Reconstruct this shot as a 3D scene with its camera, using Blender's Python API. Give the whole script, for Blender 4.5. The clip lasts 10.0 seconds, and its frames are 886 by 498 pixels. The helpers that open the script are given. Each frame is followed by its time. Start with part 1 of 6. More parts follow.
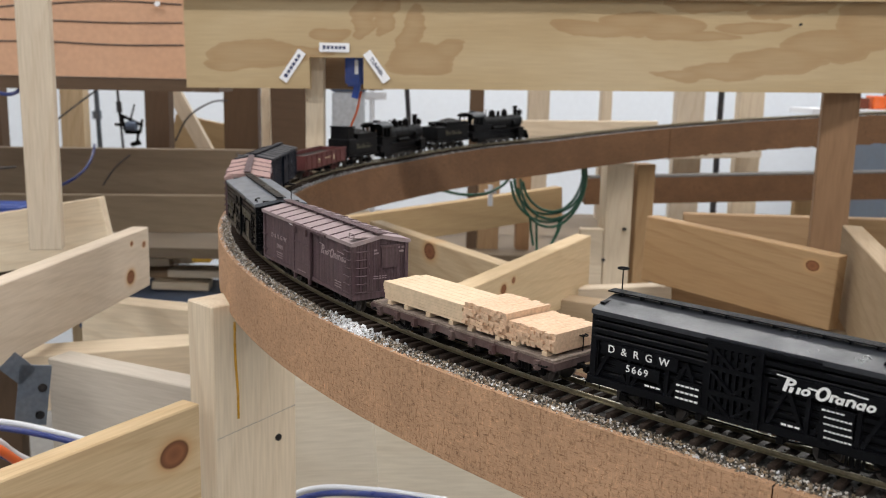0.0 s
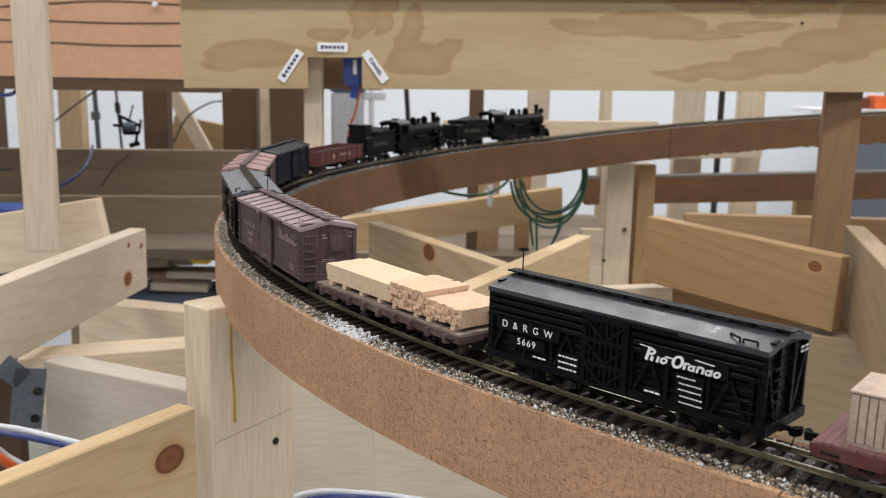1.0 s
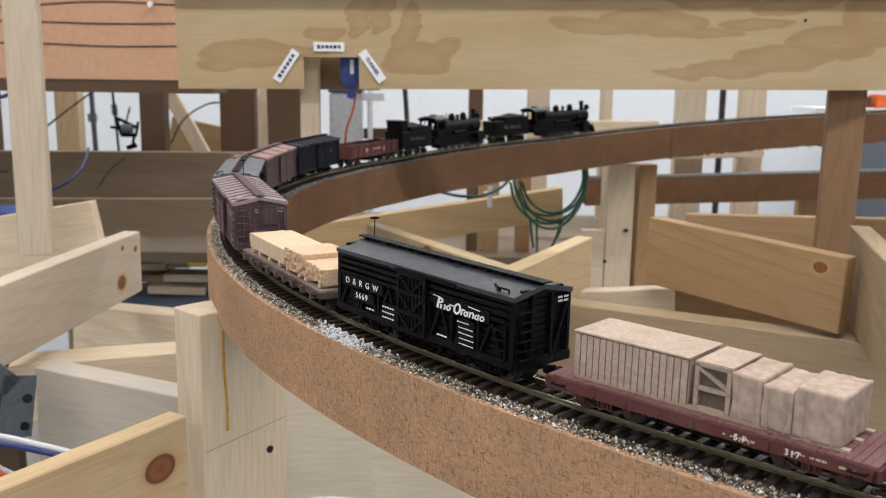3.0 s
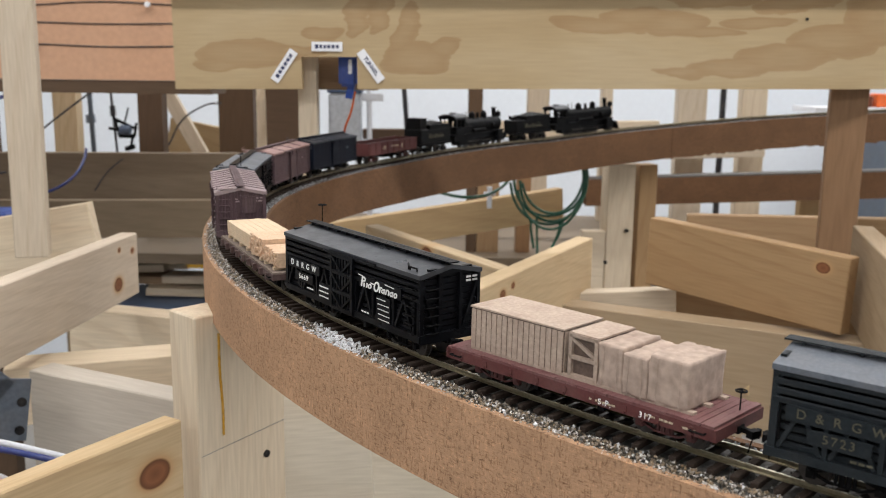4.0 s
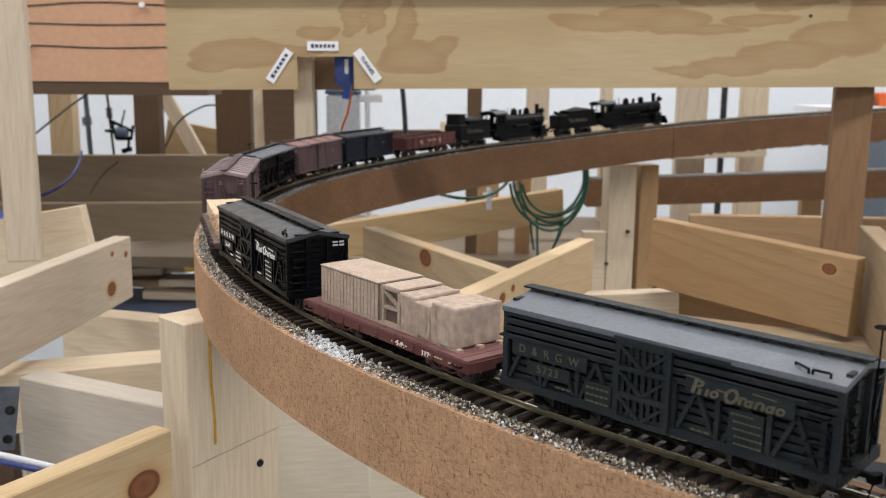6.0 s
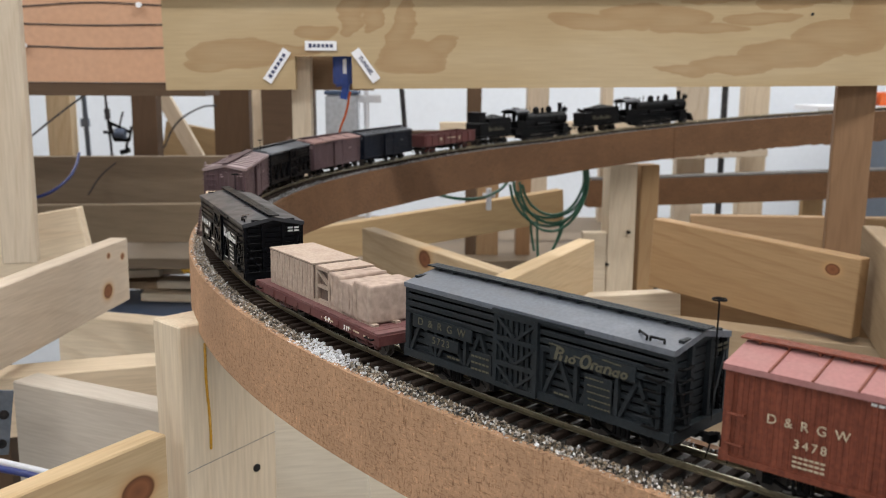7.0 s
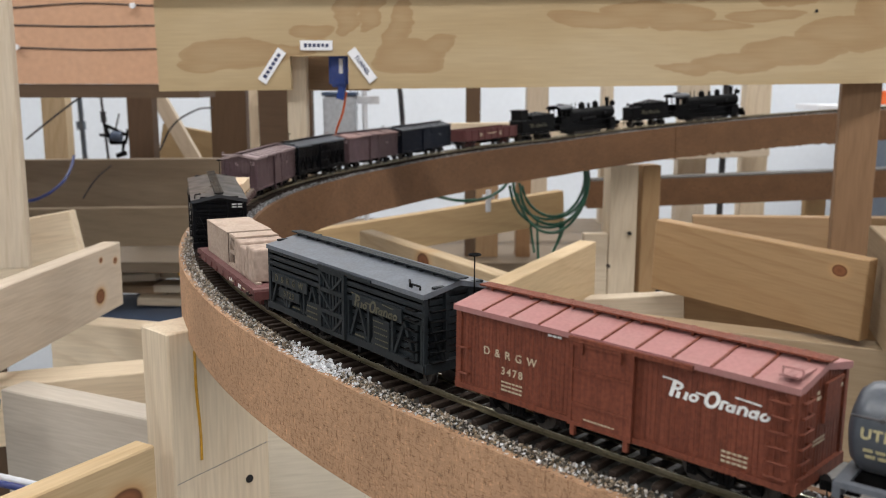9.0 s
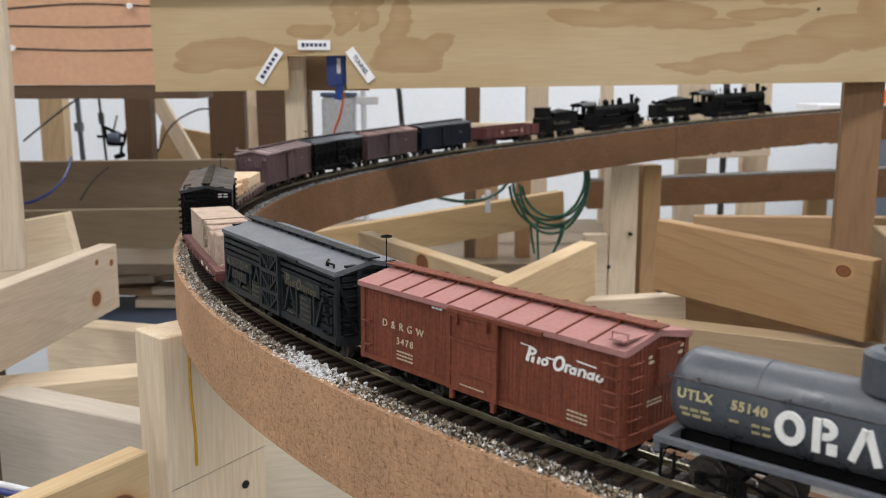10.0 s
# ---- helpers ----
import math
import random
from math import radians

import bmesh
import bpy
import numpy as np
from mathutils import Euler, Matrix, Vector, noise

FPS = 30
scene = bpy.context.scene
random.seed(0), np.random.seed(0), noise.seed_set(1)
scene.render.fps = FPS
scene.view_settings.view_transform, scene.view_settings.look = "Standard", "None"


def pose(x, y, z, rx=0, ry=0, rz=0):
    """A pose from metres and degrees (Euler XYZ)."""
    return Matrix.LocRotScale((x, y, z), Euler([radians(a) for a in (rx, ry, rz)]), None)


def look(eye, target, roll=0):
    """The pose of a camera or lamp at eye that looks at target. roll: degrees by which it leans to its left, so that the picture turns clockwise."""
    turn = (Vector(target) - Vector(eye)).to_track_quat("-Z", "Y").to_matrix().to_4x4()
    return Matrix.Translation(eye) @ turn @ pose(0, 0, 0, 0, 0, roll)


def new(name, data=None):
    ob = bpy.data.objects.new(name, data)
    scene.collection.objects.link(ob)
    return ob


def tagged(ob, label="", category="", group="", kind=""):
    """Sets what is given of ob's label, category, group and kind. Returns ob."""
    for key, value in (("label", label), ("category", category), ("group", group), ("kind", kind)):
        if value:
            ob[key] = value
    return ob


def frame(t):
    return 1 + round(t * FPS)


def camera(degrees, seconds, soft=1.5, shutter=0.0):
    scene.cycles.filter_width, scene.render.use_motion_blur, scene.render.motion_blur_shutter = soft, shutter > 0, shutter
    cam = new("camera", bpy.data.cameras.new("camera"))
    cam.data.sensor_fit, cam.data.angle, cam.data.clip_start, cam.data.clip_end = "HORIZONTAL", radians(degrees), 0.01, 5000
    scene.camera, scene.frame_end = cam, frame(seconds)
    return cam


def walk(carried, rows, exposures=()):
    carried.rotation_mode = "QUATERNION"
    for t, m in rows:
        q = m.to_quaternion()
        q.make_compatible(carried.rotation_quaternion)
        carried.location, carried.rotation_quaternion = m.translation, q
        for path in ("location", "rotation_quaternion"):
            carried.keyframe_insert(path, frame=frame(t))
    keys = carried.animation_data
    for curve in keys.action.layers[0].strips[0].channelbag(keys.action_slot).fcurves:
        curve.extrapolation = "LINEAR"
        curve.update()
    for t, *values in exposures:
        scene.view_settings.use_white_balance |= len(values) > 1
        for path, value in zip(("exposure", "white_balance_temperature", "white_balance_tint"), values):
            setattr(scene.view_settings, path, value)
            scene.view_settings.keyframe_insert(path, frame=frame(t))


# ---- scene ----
cam = camera(50.78, 10.0, 1.0)
cam.data.dof.use_dof = True
cam.data.dof.focus_distance = 0.37
cam.data.dof.aperture_fstop = 28.0

# seconds, eye, then pitch, heading and lean in degrees
PATH = [
    (0, -0.0046, -0.0368, 0.1050, -10.769, -0.297, 1.218),
    (1, -0.0036, -0.0297, 0.1042, -10.738, -0.277, 1.111),
    (2, -0.0026, -0.0225, 0.1033, -10.704, -0.259, 0.998),
    (3, -0.0017, -0.0151, 0.1024, -10.667, -0.242, 0.881),
    (4, -0.0007, -0.0075, 0.1014, -10.626, -0.227, 0.760),
    (5, 0.0002, 0.0003, 0.1003, -10.582, -0.215, 0.635),
    (6, 0.0011, 0.0083, 0.0992, -10.535, -0.203, 0.505),
    (7, 0.0019, 0.0164, 0.0980, -10.484, -0.194, 0.370),
    (8, 0.0027, 0.0247, 0.0968, -10.429, -0.187, 0.231),
    (9, 0.0035, 0.0332, 0.0956, -10.371, -0.181, 0.088),
    (10, 0.0043, 0.0418, 0.0942, -10.310, -0.177, -0.060),
]


def aimed(x, y, z, pitch, yaw, lean):
    p, w = radians(pitch), radians(yaw)
    way = Vector((-math.sin(w) * math.cos(p), math.cos(w) * math.cos(p), math.sin(p)))
    return look((x, y, z), Vector((x, y, z)) + way, lean)


walk(cam, [(t, aimed(*q)) for t, *q in PATH])

# ---- light ----
FLOOR, CEILING = -1.08, 1.55
world = bpy.data.worlds.new("room_air")
scene.world = world
world.use_nodes = True
world.node_tree.nodes["Background"].inputs[0].default_value = (0.9, 0.95, 1.0, 1)
world.node_tree.nodes["Background"].inputs[1].default_value = 0.01
# unseen ceiling strips; the last is added to brighten the left joists
LIGHTS = [(0.5, 0.3), (2.1, 0.3), (0.5, 2.3), (2.1, 2.3), (-1.1, 2.3), (-1.1, 0.3), (0.5, -1.3), (-1.1, -1.3)]
LIGHT_POWER = 14.2
scene.view_settings.exposure = 0.0


# ---- materials ----
def shader(name, rough=0.6, metal=0.0, spec=0.5):
    m = bpy.data.materials.new(name)
    m.use_nodes = True
    nt = m.node_tree
    b = nt.nodes["Principled BSDF"]
    b.inputs["Roughness"].default_value = rough
    b.inputs["Metallic"].default_value = metal
    b.inputs["Specular IOR Level"].default_value = spec
    return m, nt, b


def link(nt, a, b):
    nt.links.new(a, b)


def node(nt, kind, **values):
    n = nt.nodes.new(kind)
    for k, v in values.items():
        if k in n.inputs:
            n.inputs[k].default_value = v
    return n


def ramp(nt, fac, stops):
    r = nt.nodes.new("ShaderNodeValToRGB")
    while len(r.color_ramp.elements) < len(stops):
        r.color_ramp.elements.new(0.5)
    for e, (p, c) in zip(r.color_ramp.elements, stops):
        e.position = p
        e.color = (*c, 1) if len(c) == 3 else c
    link(nt, fac, r.inputs[0])
    return r


def mix(nt, fac, a, b, how="MIX"):
    m = nt.nodes.new("ShaderNodeMix")
    m.data_type, m.blend_type = "RGBA", how
    for sock, v in ((m.inputs[0], fac), (m.inputs[6], a), (m.inputs[7], b)):
        if hasattr(v, "is_linked"):
            link(nt, v, sock)
        elif isinstance(v, (int, float)):
            sock.default_value = v
        else:
            sock.default_value = (*v, 1)
    return m.outputs[2]


def coords(nt, scale=(1, 1, 1), kind="Object"):
    tc = nt.nodes.new("ShaderNodeTexCoord")
    mp = nt.nodes.new("ShaderNodeMapping")
    mp.inputs["Scale"].default_value = scale
    link(nt, tc.outputs[kind], mp.inputs[0])
    return mp.outputs[0]


def bump(nt, b, height, strength, dist=0.0005):
    n = nt.nodes.new("ShaderNodeBump")
    n.inputs["Strength"].default_value = strength
    n.inputs["Distance"].default_value = dist
    link(nt, height, n.inputs["Height"])
    link(nt, n.outputs[0], b.inputs["Normal"])


def paint(name, colour, rough=0.6, metal=0.0, grain=900.0, vary=0.25, dust=(0.35, 0.30, 0.26), dusty=0.12, islands=False, spec=0.4, streak=0.0):
    """Painted or plain surface with fine grain and blotches of dust."""
    m, nt, b = shader(name, rough, metal, spec)
    c = coords(nt)
    fine = node(nt, "ShaderNodeTexNoise", Scale=grain, Detail=4.0)
    blot = node(nt, "ShaderNodeTexNoise", Scale=grain / 12, Detail=5.0, Roughness=0.65)
    link(nt, c, fine.inputs["Vector"])
    link(nt, c, blot.inputs["Vector"])
    dark = tuple(v * (1 - vary) for v in colour)
    lite = tuple(min(1, v * (1 + vary)) for v in colour)
    col = ramp(nt, fine.outputs[0], [(0.3, dark), (0.7, lite)]).outputs[0]
    if islands:
        g = nt.nodes.new("ShaderNodeNewGeometry")
        col = mix(nt, 1.0, col, ramp(nt, g.outputs["Random Per Island"], [(0, (0.84,) * 3), (1, (1.10,) * 3)]).outputs[0], "MULTIPLY")
    if streak:
        run = node(nt, "ShaderNodeTexNoise", Scale=900.0, Detail=3.0)
        link(nt, coords(nt, (1, 1, 0.07)), run.inputs["Vector"])
        col = mix(nt, streak, col, ramp(nt, run.outputs[0], [(0.30, (0.45, 0.42, 0.42)), (0.5, (1.0, 1.0, 1.0)), (0.72, (1.5, 1.6, 1.7))]).outputs[0], "MULTIPLY")
    spots = ramp(nt, blot.outputs[0], [(0.45, (0, 0, 0)), (0.8, (dusty * 2,) * 3)])
    link(nt, mix(nt, spots.outputs[0], col, dust), b.inputs["Base Color"])
    rr = ramp(nt, blot.outputs[0], [(0.3, (max(0.05, rough - 0.12),) * 3), (0.75, (min(1, rough + 0.15),) * 3)])
    link(nt, rr.outputs[0], b.inputs["Roughness"])
    bump(nt, b, fine.outputs[0], 0.25, 0.00015)
    return m


def pine(name, lite, dark, rings=34.0, knots=(), rough=0.62, stain=None):
    """Sawn softwood: grain along the piece's own x, rings that wander, knots where given (x, z, radius)."""
    m, nt, b = shader(name, rough, 0, 0.3)
    oi = nt.nodes.new("ShaderNodeObjectInfo")
    tc = nt.nodes.new("ShaderNodeTexCoord")
    shift = nt.nodes.new("ShaderNodeVectorMath")
    shift.operation = "SCALE"
    shift.inputs[0].default_value = (3.1, 1.7, 2.3)
    link(nt, oi.outputs["Random"], shift.inputs["Scale"])
    add = nt.nodes.new("ShaderNodeVectorMath")
    add.operation = "ADD"
    link(nt, tc.outputs["Object"], add.inputs[0])
    link(nt, shift.outputs[0], add.inputs[1])
    mp = nt.nodes.new("ShaderNodeMapping")
    mp.inputs["Scale"].default_value = (0.16, 1, 1)
    link(nt, add.outputs[0], mp.inputs[0])
    warp = node(nt, "ShaderNodeTexNoise", Scale=9.0, Detail=2.0)
    link(nt, mp.outputs[0], warp.inputs["Vector"])
    wave = nt.nodes.new("ShaderNodeTexWave")
    wave.wave_type, wave.bands_direction, wave.wave_profile = "BANDS", "DIAGONAL", "SAW"
    wave.inputs["Scale"].default_value = rings
    wave.inputs["Distortion"].default_value = 9.0
    wave.inputs["Detail"].default_value = 2.0
    wave.inputs["Detail Scale"].default_value = 0.7
    link(nt, mp.outputs[0], wave.inputs["Vector"])
    ms = nt.nodes.new("ShaderNodeMapping")
    ms.inputs["Scale"].default_value = (0.05, 1, 1)
    link(nt, add.outputs[0], ms.inputs[0])
    fibre = node(nt, "ShaderNodeTexNoise", Scale=600.0, Detail=3.0)
    link(nt, ms.outputs[0], fibre.inputs["Vector"])
    mid = tuple(0.62 * p + 0.38 * q for p, q in zip(lite, dark))
    ring = ramp(nt, wave.outputs["Fac"], [(0.0, lite), (0.55, lite), (0.9, mid), (1.0, lite)]).outputs[0]
    tone = ramp(nt, warp.outputs[0], [(0.3, (0.0,) * 3), (0.75, (0.75,) * 3)]).outputs[0]
    col = mix(nt, tone, ring, mid)
    col = mix(nt, 0.5, col, ramp(nt, fibre.outputs[0], [(0.3, (0.72, 0.70, 0.66)), (0.65, (1.0, 1.0, 1.0))]).outputs[0], "MULTIPLY")
    col = mix(nt, 1.0, col, ramp(nt, oi.outputs["Random"], [(0, (0.86, 0.86, 0.88)), (1, (1.08, 1.05, 1.0))]).outputs[0], "MULTIPLY")
    for kx, kz, kr in knots:
        at = nt.nodes.new("ShaderNodeVectorMath")
        at.operation = "SUBTRACT"
        at.inputs[1].default_value = (kx, 0, kz)
        link(nt, tc.outputs["Object"], at.inputs[0])
        sq = nt.nodes.new("ShaderNodeVectorMath")
        sq.operation = "MULTIPLY"
        sq.inputs[1].default_value = (0.75, 0, 1)
        link(nt, at.outputs[0], sq.inputs[0])
        ln = nt.nodes.new("ShaderNodeVectorMath")
        ln.operation = "LENGTH"
        link(nt, sq.outputs[0], ln.inputs[0])
        k = nt.nodes.new("ShaderNodeMath")
        k.operation = "MULTIPLY_ADD"
        k.inputs[1].default_value = 0.35 / kr
        link(nt, ln.outputs["Value"], k.inputs[0])
        wob = nt.nodes.new("ShaderNodeMath")
        wob.operation = "MULTIPLY"
        wob.inputs[1].default_value = 0.10
        link(nt, warp.outputs[0], wob.inputs[0])
        link(nt, wob.outputs[0], k.inputs[2])
        core = ramp(nt, k.outputs[0], [(0.0, (0.16, 0.06, 0.025)), (0.25, (0.24, 0.095, 0.04)), (0.37, (0.13, 0.05, 0.02)), (0.42, (0.5, 0.3, 0.14)), (0.8, lite)])
        mask = ramp(nt, k.outputs[0], [(0.40, (1,) * 3), (0.5, (0.55,) * 3), (0.9, (0,) * 3)])
        col = mix(nt, mask.outputs[0], col, core.outputs[0])
    link(nt, col, b.inputs["Base Color"])
    bump(nt, b, fibre.outputs[0], 0.25, 0.0003)
    return m


FIGURES = ((0.188, 0.081, 0.010, 0.012), (0.209, 0.082, 0.010, 0.012), (0.186, 0.065, 0.009, 0.007), (0.209, 0.066, 0.010, 0.008),
           (0.081, 0.038, 0.044, 0.012), (0.047, 0.028, 0.021, 0.005), (0.153, 0.061, 0.016, 0.005), (0.129, 0.043, 0.024, 0.005),
           (0.265, 0.033, 0.031, 0.015), (0.245, 0.061, 0.010, 0.022), (0.292, 0.047, 0.013, 0.008), (0.447, 0.067, 0.047, 0.007),
           (0.492, 0.076, 0.036, 0.008), (0.531, 0.073, 0.027, 0.011), (0.565, 0.062, 0.035, 0.005), (0.619, 0.072, 0.035, 0.005),
           (0.659, 0.088, 0.036, 0.007), (0.571, 0.094, 0.042, 0.005), (0.535, 0.018, 0.024, 0.004), (0.583, 0.024, 0.039, 0.007),
           (0.643, 0.032, 0.042, 0.010), (0.695, 0.050, 0.035, 0.015), (0.740, 0.074, 0.029, 0.021), (0.789, 0.084, 0.036, 0.030))


def veneer(name):
    """Rotary-cut plywood face: pale ground with wandering tan figures (x, z, half width, half height)."""
    m, nt, b = shader(name, 0.55, 0, 0.3)
    tc = nt.nodes.new("ShaderNodeTexCoord")
    drift = node(nt, "ShaderNodeTexNoise", Scale=13.0, Detail=4.0, Roughness=0.55)
    link(nt, coords(nt, (0.55, 1.0, 1.3)), drift.inputs["Vector"])
    off = nt.nodes.new("ShaderNodeVectorMath")
    off.operation = "MULTIPLY_ADD"
    off.inputs[1].default_value = (0.085, 0.0, 0.040)
    link(nt, drift.outputs["Color"], off.inputs[0])
    shift = nt.nodes.new("ShaderNodeVectorMath")
    shift.operation = "ADD"
    shift.inputs[1].default_value = (-0.0425, 0.0, -0.020)
    link(nt, tc.outputs["Object"], shift.inputs[0])
    link(nt, shift.outputs[0], off.inputs[2])
    near = None
    for fx, fz, rx, rz in FIGURES:
        at = nt.nodes.new("ShaderNodeVectorMath")
        at.operation = "MULTIPLY_ADD"
        at.inputs[1].default_value = (0.8 / rx, 0.0, 0.8 / rz)
        at.inputs[2].default_value = (-0.8 * fx / rx, 0.0, -0.8 * fz / rz)
        link(nt, off.outputs[0], at.inputs[0])
        ln = nt.nodes.new("ShaderNodeVectorMath")
        ln.operation = "LENGTH"
        link(nt, at.outputs[0], ln.inputs[0])
        if near is None:
            near = ln.outputs["Value"]
        else:
            mn = nt.nodes.new("ShaderNodeMath")
            mn.operation = "MINIMUM"
            link(nt, near, mn.inputs[0])
            link(nt, ln.outputs["Value"], mn.inputs[1])
            near = mn.outputs[0]
    wide = node(nt, "ShaderNodeTexNoise", Scale=7.0, Detail=3.0, Distortion=0.5)
    link(nt, coords(nt, (0.5, 1.0, 2.4)), wide.inputs["Vector"])
    ground = ramp(nt, wide.outputs[0], [(0.3, (0.41, 0.30, 0.165)), (0.5, (0.455, 0.345, 0.20)), (0.7, (0.49, 0.385, 0.24))]).outputs[0]
    tan = ramp(nt, wide.outputs[0], [(0.3, (0.30, 0.18, 0.082)), (0.7, (0.36, 0.23, 0.115))]).outputs[0]
    inside = ramp(nt, near, [(0.3, (0.50,) * 3), (0.85, (0.72,) * 3), (1.0, (0.58,) * 3), (1.2, (0.0,) * 3)]).outputs[0]
    col = mix(nt, inside, ground, tan)
    fine = node(nt, "ShaderNodeTexNoise", Scale=22.0, Detail=6.0)
    link(nt, coords(nt, (1.0, 1.0, 28.0)), fine.inputs["Vector"])
    col = mix(nt, 0.55, col, ramp(nt, fine.outputs[0], [(0.3, (0.82, 0.80, 0.76)), (0.7, (1.04, 1.03, 1.0))]).outputs[0], "MULTIPLY")
    link(nt, col, b.inputs["Base Color"])
    bump(nt, b, fine.outputs[0], 0.15, 0.0003)
    return m


def hardboard(name, base, rough=0.75, size=420.0):
    """Pressed fibreboard: speckled with dark and pale fibres."""
    m, nt, b = shader(name, rough, 0, 0.25)
    c = coords(nt)
    a = node(nt, "ShaderNodeTexNoise", Scale=size * 1.6, Detail=5.0, Roughness=0.65)
    d = node(nt, "ShaderNodeTexNoise", Scale=26.0, Detail=4.0)
    link(nt, c, a.inputs["Vector"])
    link(nt, c, d.inputs["Vector"])
    col = ramp(nt, a.outputs[0], [(0.30, tuple(x * 0.62 for x in base)), (0.46, base), (0.58, base), (0.72, tuple(min(1, x * 1.28) for x in base))]).outputs[0]
    for turn, scale in (((20, 35, 10), (1, 1, 4.5)), ((-30, 15, 60), (4.5, 1, 1)), ((55, 70, 20), (1, 4.5, 1)), ((75, -40, 35), (1, 1, 5))):
        mp = nt.nodes.new("ShaderNodeMapping")
        mp.inputs["Rotation"].default_value = [radians(x) for x in turn]
        mp.inputs["Scale"].default_value = scale
        link(nt, c, mp.inputs[0])
        f = node(nt, "ShaderNodeTexNoise", Scale=size * 0.75, Detail=2.0, Distortion=0.6)
        link(nt, mp.outputs[0], f.inputs["Vector"])
        col = mix(nt, 0.75, col, ramp(nt, f.outputs[0], [(0.28, (0.50, 0.44, 0.38)), (0.40, (1, 1, 1)), (0.62, (1, 1, 1)), (0.72, (1.3, 1.26, 1.2))]).outputs[0], "MULTIPLY")
    col = mix(nt, 1.0, col, ramp(nt, d.outputs[0], [(0.3, (0.86,) * 3), (0.7, (1.10,) * 3)]).outputs[0], "MULTIPLY")
    link(nt, col, b.inputs["Base Color"])
    bump(nt, b, a.outputs[0], 0.35, 0.0004)
    return m


def stones(name, stops, rough=0.5):
    m, nt, b = shader(name, rough, 0, 0.5)
    g = nt.nodes.new("ShaderNodeNewGeometry")
    c = coords(nt)
    n = node(nt, "ShaderNodeTexNoise", Scale=1500.0, Detail=2.0)
    link(nt, c, n.inputs["Vector"])
    col = ramp(nt, g.outputs["Random Per Island"], stops).outputs[0]
    link(nt, mix(nt, 0.5, col, ramp(nt, n.outputs[0], [(0.3, (0.6,) * 3), (0.7, (1.2,) * 3)]).outputs[0], "MULTIPLY"), b.inputs["Base Color"])
    return m


PALE = pine("pale_pine", (0.71, 0.61, 0.47), (0.54, 0.41, 0.27))
BOX_PLY = pine("greyed_plywood", (0.64, 0.58, 0.49), (0.50, 0.43, 0.35), rings=14)
PALE_KNOT = pine("knotty_pine", (0.62, 0.47, 0.28), (0.45, 0.29, 0.14), knots=[(0.2446, -0.0250, 0.0082)])
GREY_PINE = pine("grey_pine", (0.70, 0.60, 0.475), (0.54, 0.43, 0.31), knots=[(0.4251, -0.0445, 0.007), (0.4623, -0.0165, 0.003), (0.4302, -0.0105, 0.0025)])
# browned to hold the shade on the right-hand joist's face
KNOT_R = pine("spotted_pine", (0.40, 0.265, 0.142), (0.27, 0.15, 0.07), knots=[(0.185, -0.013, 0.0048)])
KNOT_D = pine("joist_pine", (0.64, 0.50, 0.32), (0.47, 0.32, 0.17), knots=[(0.1146, -0.014, 0.0045), (0.1361, -0.01, 0.003)])
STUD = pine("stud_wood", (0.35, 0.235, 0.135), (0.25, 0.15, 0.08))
# brown wood, its shading behind the plywood front included in the colour
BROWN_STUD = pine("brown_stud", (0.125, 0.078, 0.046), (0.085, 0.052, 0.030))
# pine browned for the shade behind the plywood front
BROWN_FRONT = pine("shaded_brown_wood", (0.29, 0.170, 0.090), (0.21, 0.118, 0.058))
# pine darkened in colour for the shaded faces low on the right
SHADED_PINE = pine("shaded_pine", (0.42, 0.315, 0.20), (0.30, 0.205, 0.115))
KNOT_M = pine("streaked_pine", (0.60, 0.46, 0.285), (0.38, 0.25, 0.125), knots=[(0.1537, -0.011, 0.009)])
CREAM_PLY = pine("cream_plywood", (0.76, 0.70, 0.585), (0.66, 0.575, 0.45), rings=12)
# greyed wood darkened further, with the shade behind the bench in the colour
SHADE_WOOD = pine("weathered_shaded_board", (0.25, 0.195, 0.135), (0.18, 0.13, 0.085))
YELLOW_PLY = pine("yellow_ply_board", (0.50, 0.365, 0.205), (0.35, 0.23, 0.115), rings=20)
PLY = veneer("plywood_face")
PLY_EDGE = pine("plywood_edge", (0.50, 0.38, 0.24), (0.32, 0.21, 0.11), rings=120)
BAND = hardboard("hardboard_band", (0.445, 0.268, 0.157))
# brown hardboard darkened: shade on the far strips is in this colour
BAND_FAR = hardboard("shaded_hardboard", (0.155, 0.082, 0.041))
PANEL = paint("tan_hardboard_panel", (0.56, 0.325, 0.20), 0.6, grain=140, vary=0.06, dusty=0.05)
WALL = paint("white_wall", (0.80, 0.845, 0.90), 0.8, grain=60, vary=0.02, dusty=0.02)
FLOOR_M = paint("grey_floor", (0.33, 0.31, 0.28), 0.6, grain=50, vary=0.12)
CEIL = paint("white_ceiling", (0.78, 0.78, 0.76), 0.9, grain=60, vary=0.03, dusty=0.02)
RAIL_SIDE = paint("rail_bronze", (0.30, 0.255, 0.165), 0.36, 0.75, vary=0.2, dusty=0.05)
RAIL_TOP = paint("rail_head_metal", (0.62, 0.56, 0.42), 0.22, 1.0, vary=0.12, dusty=0.0)
TIE = paint("dark_tie", (0.030, 0.020, 0.015), 0.7, vary=0.35, dusty=0.06, spec=0.12)
TOP_BED = paint("grey_roadbed_top", (0.10, 0.095, 0.09), 0.8, vary=0.3)
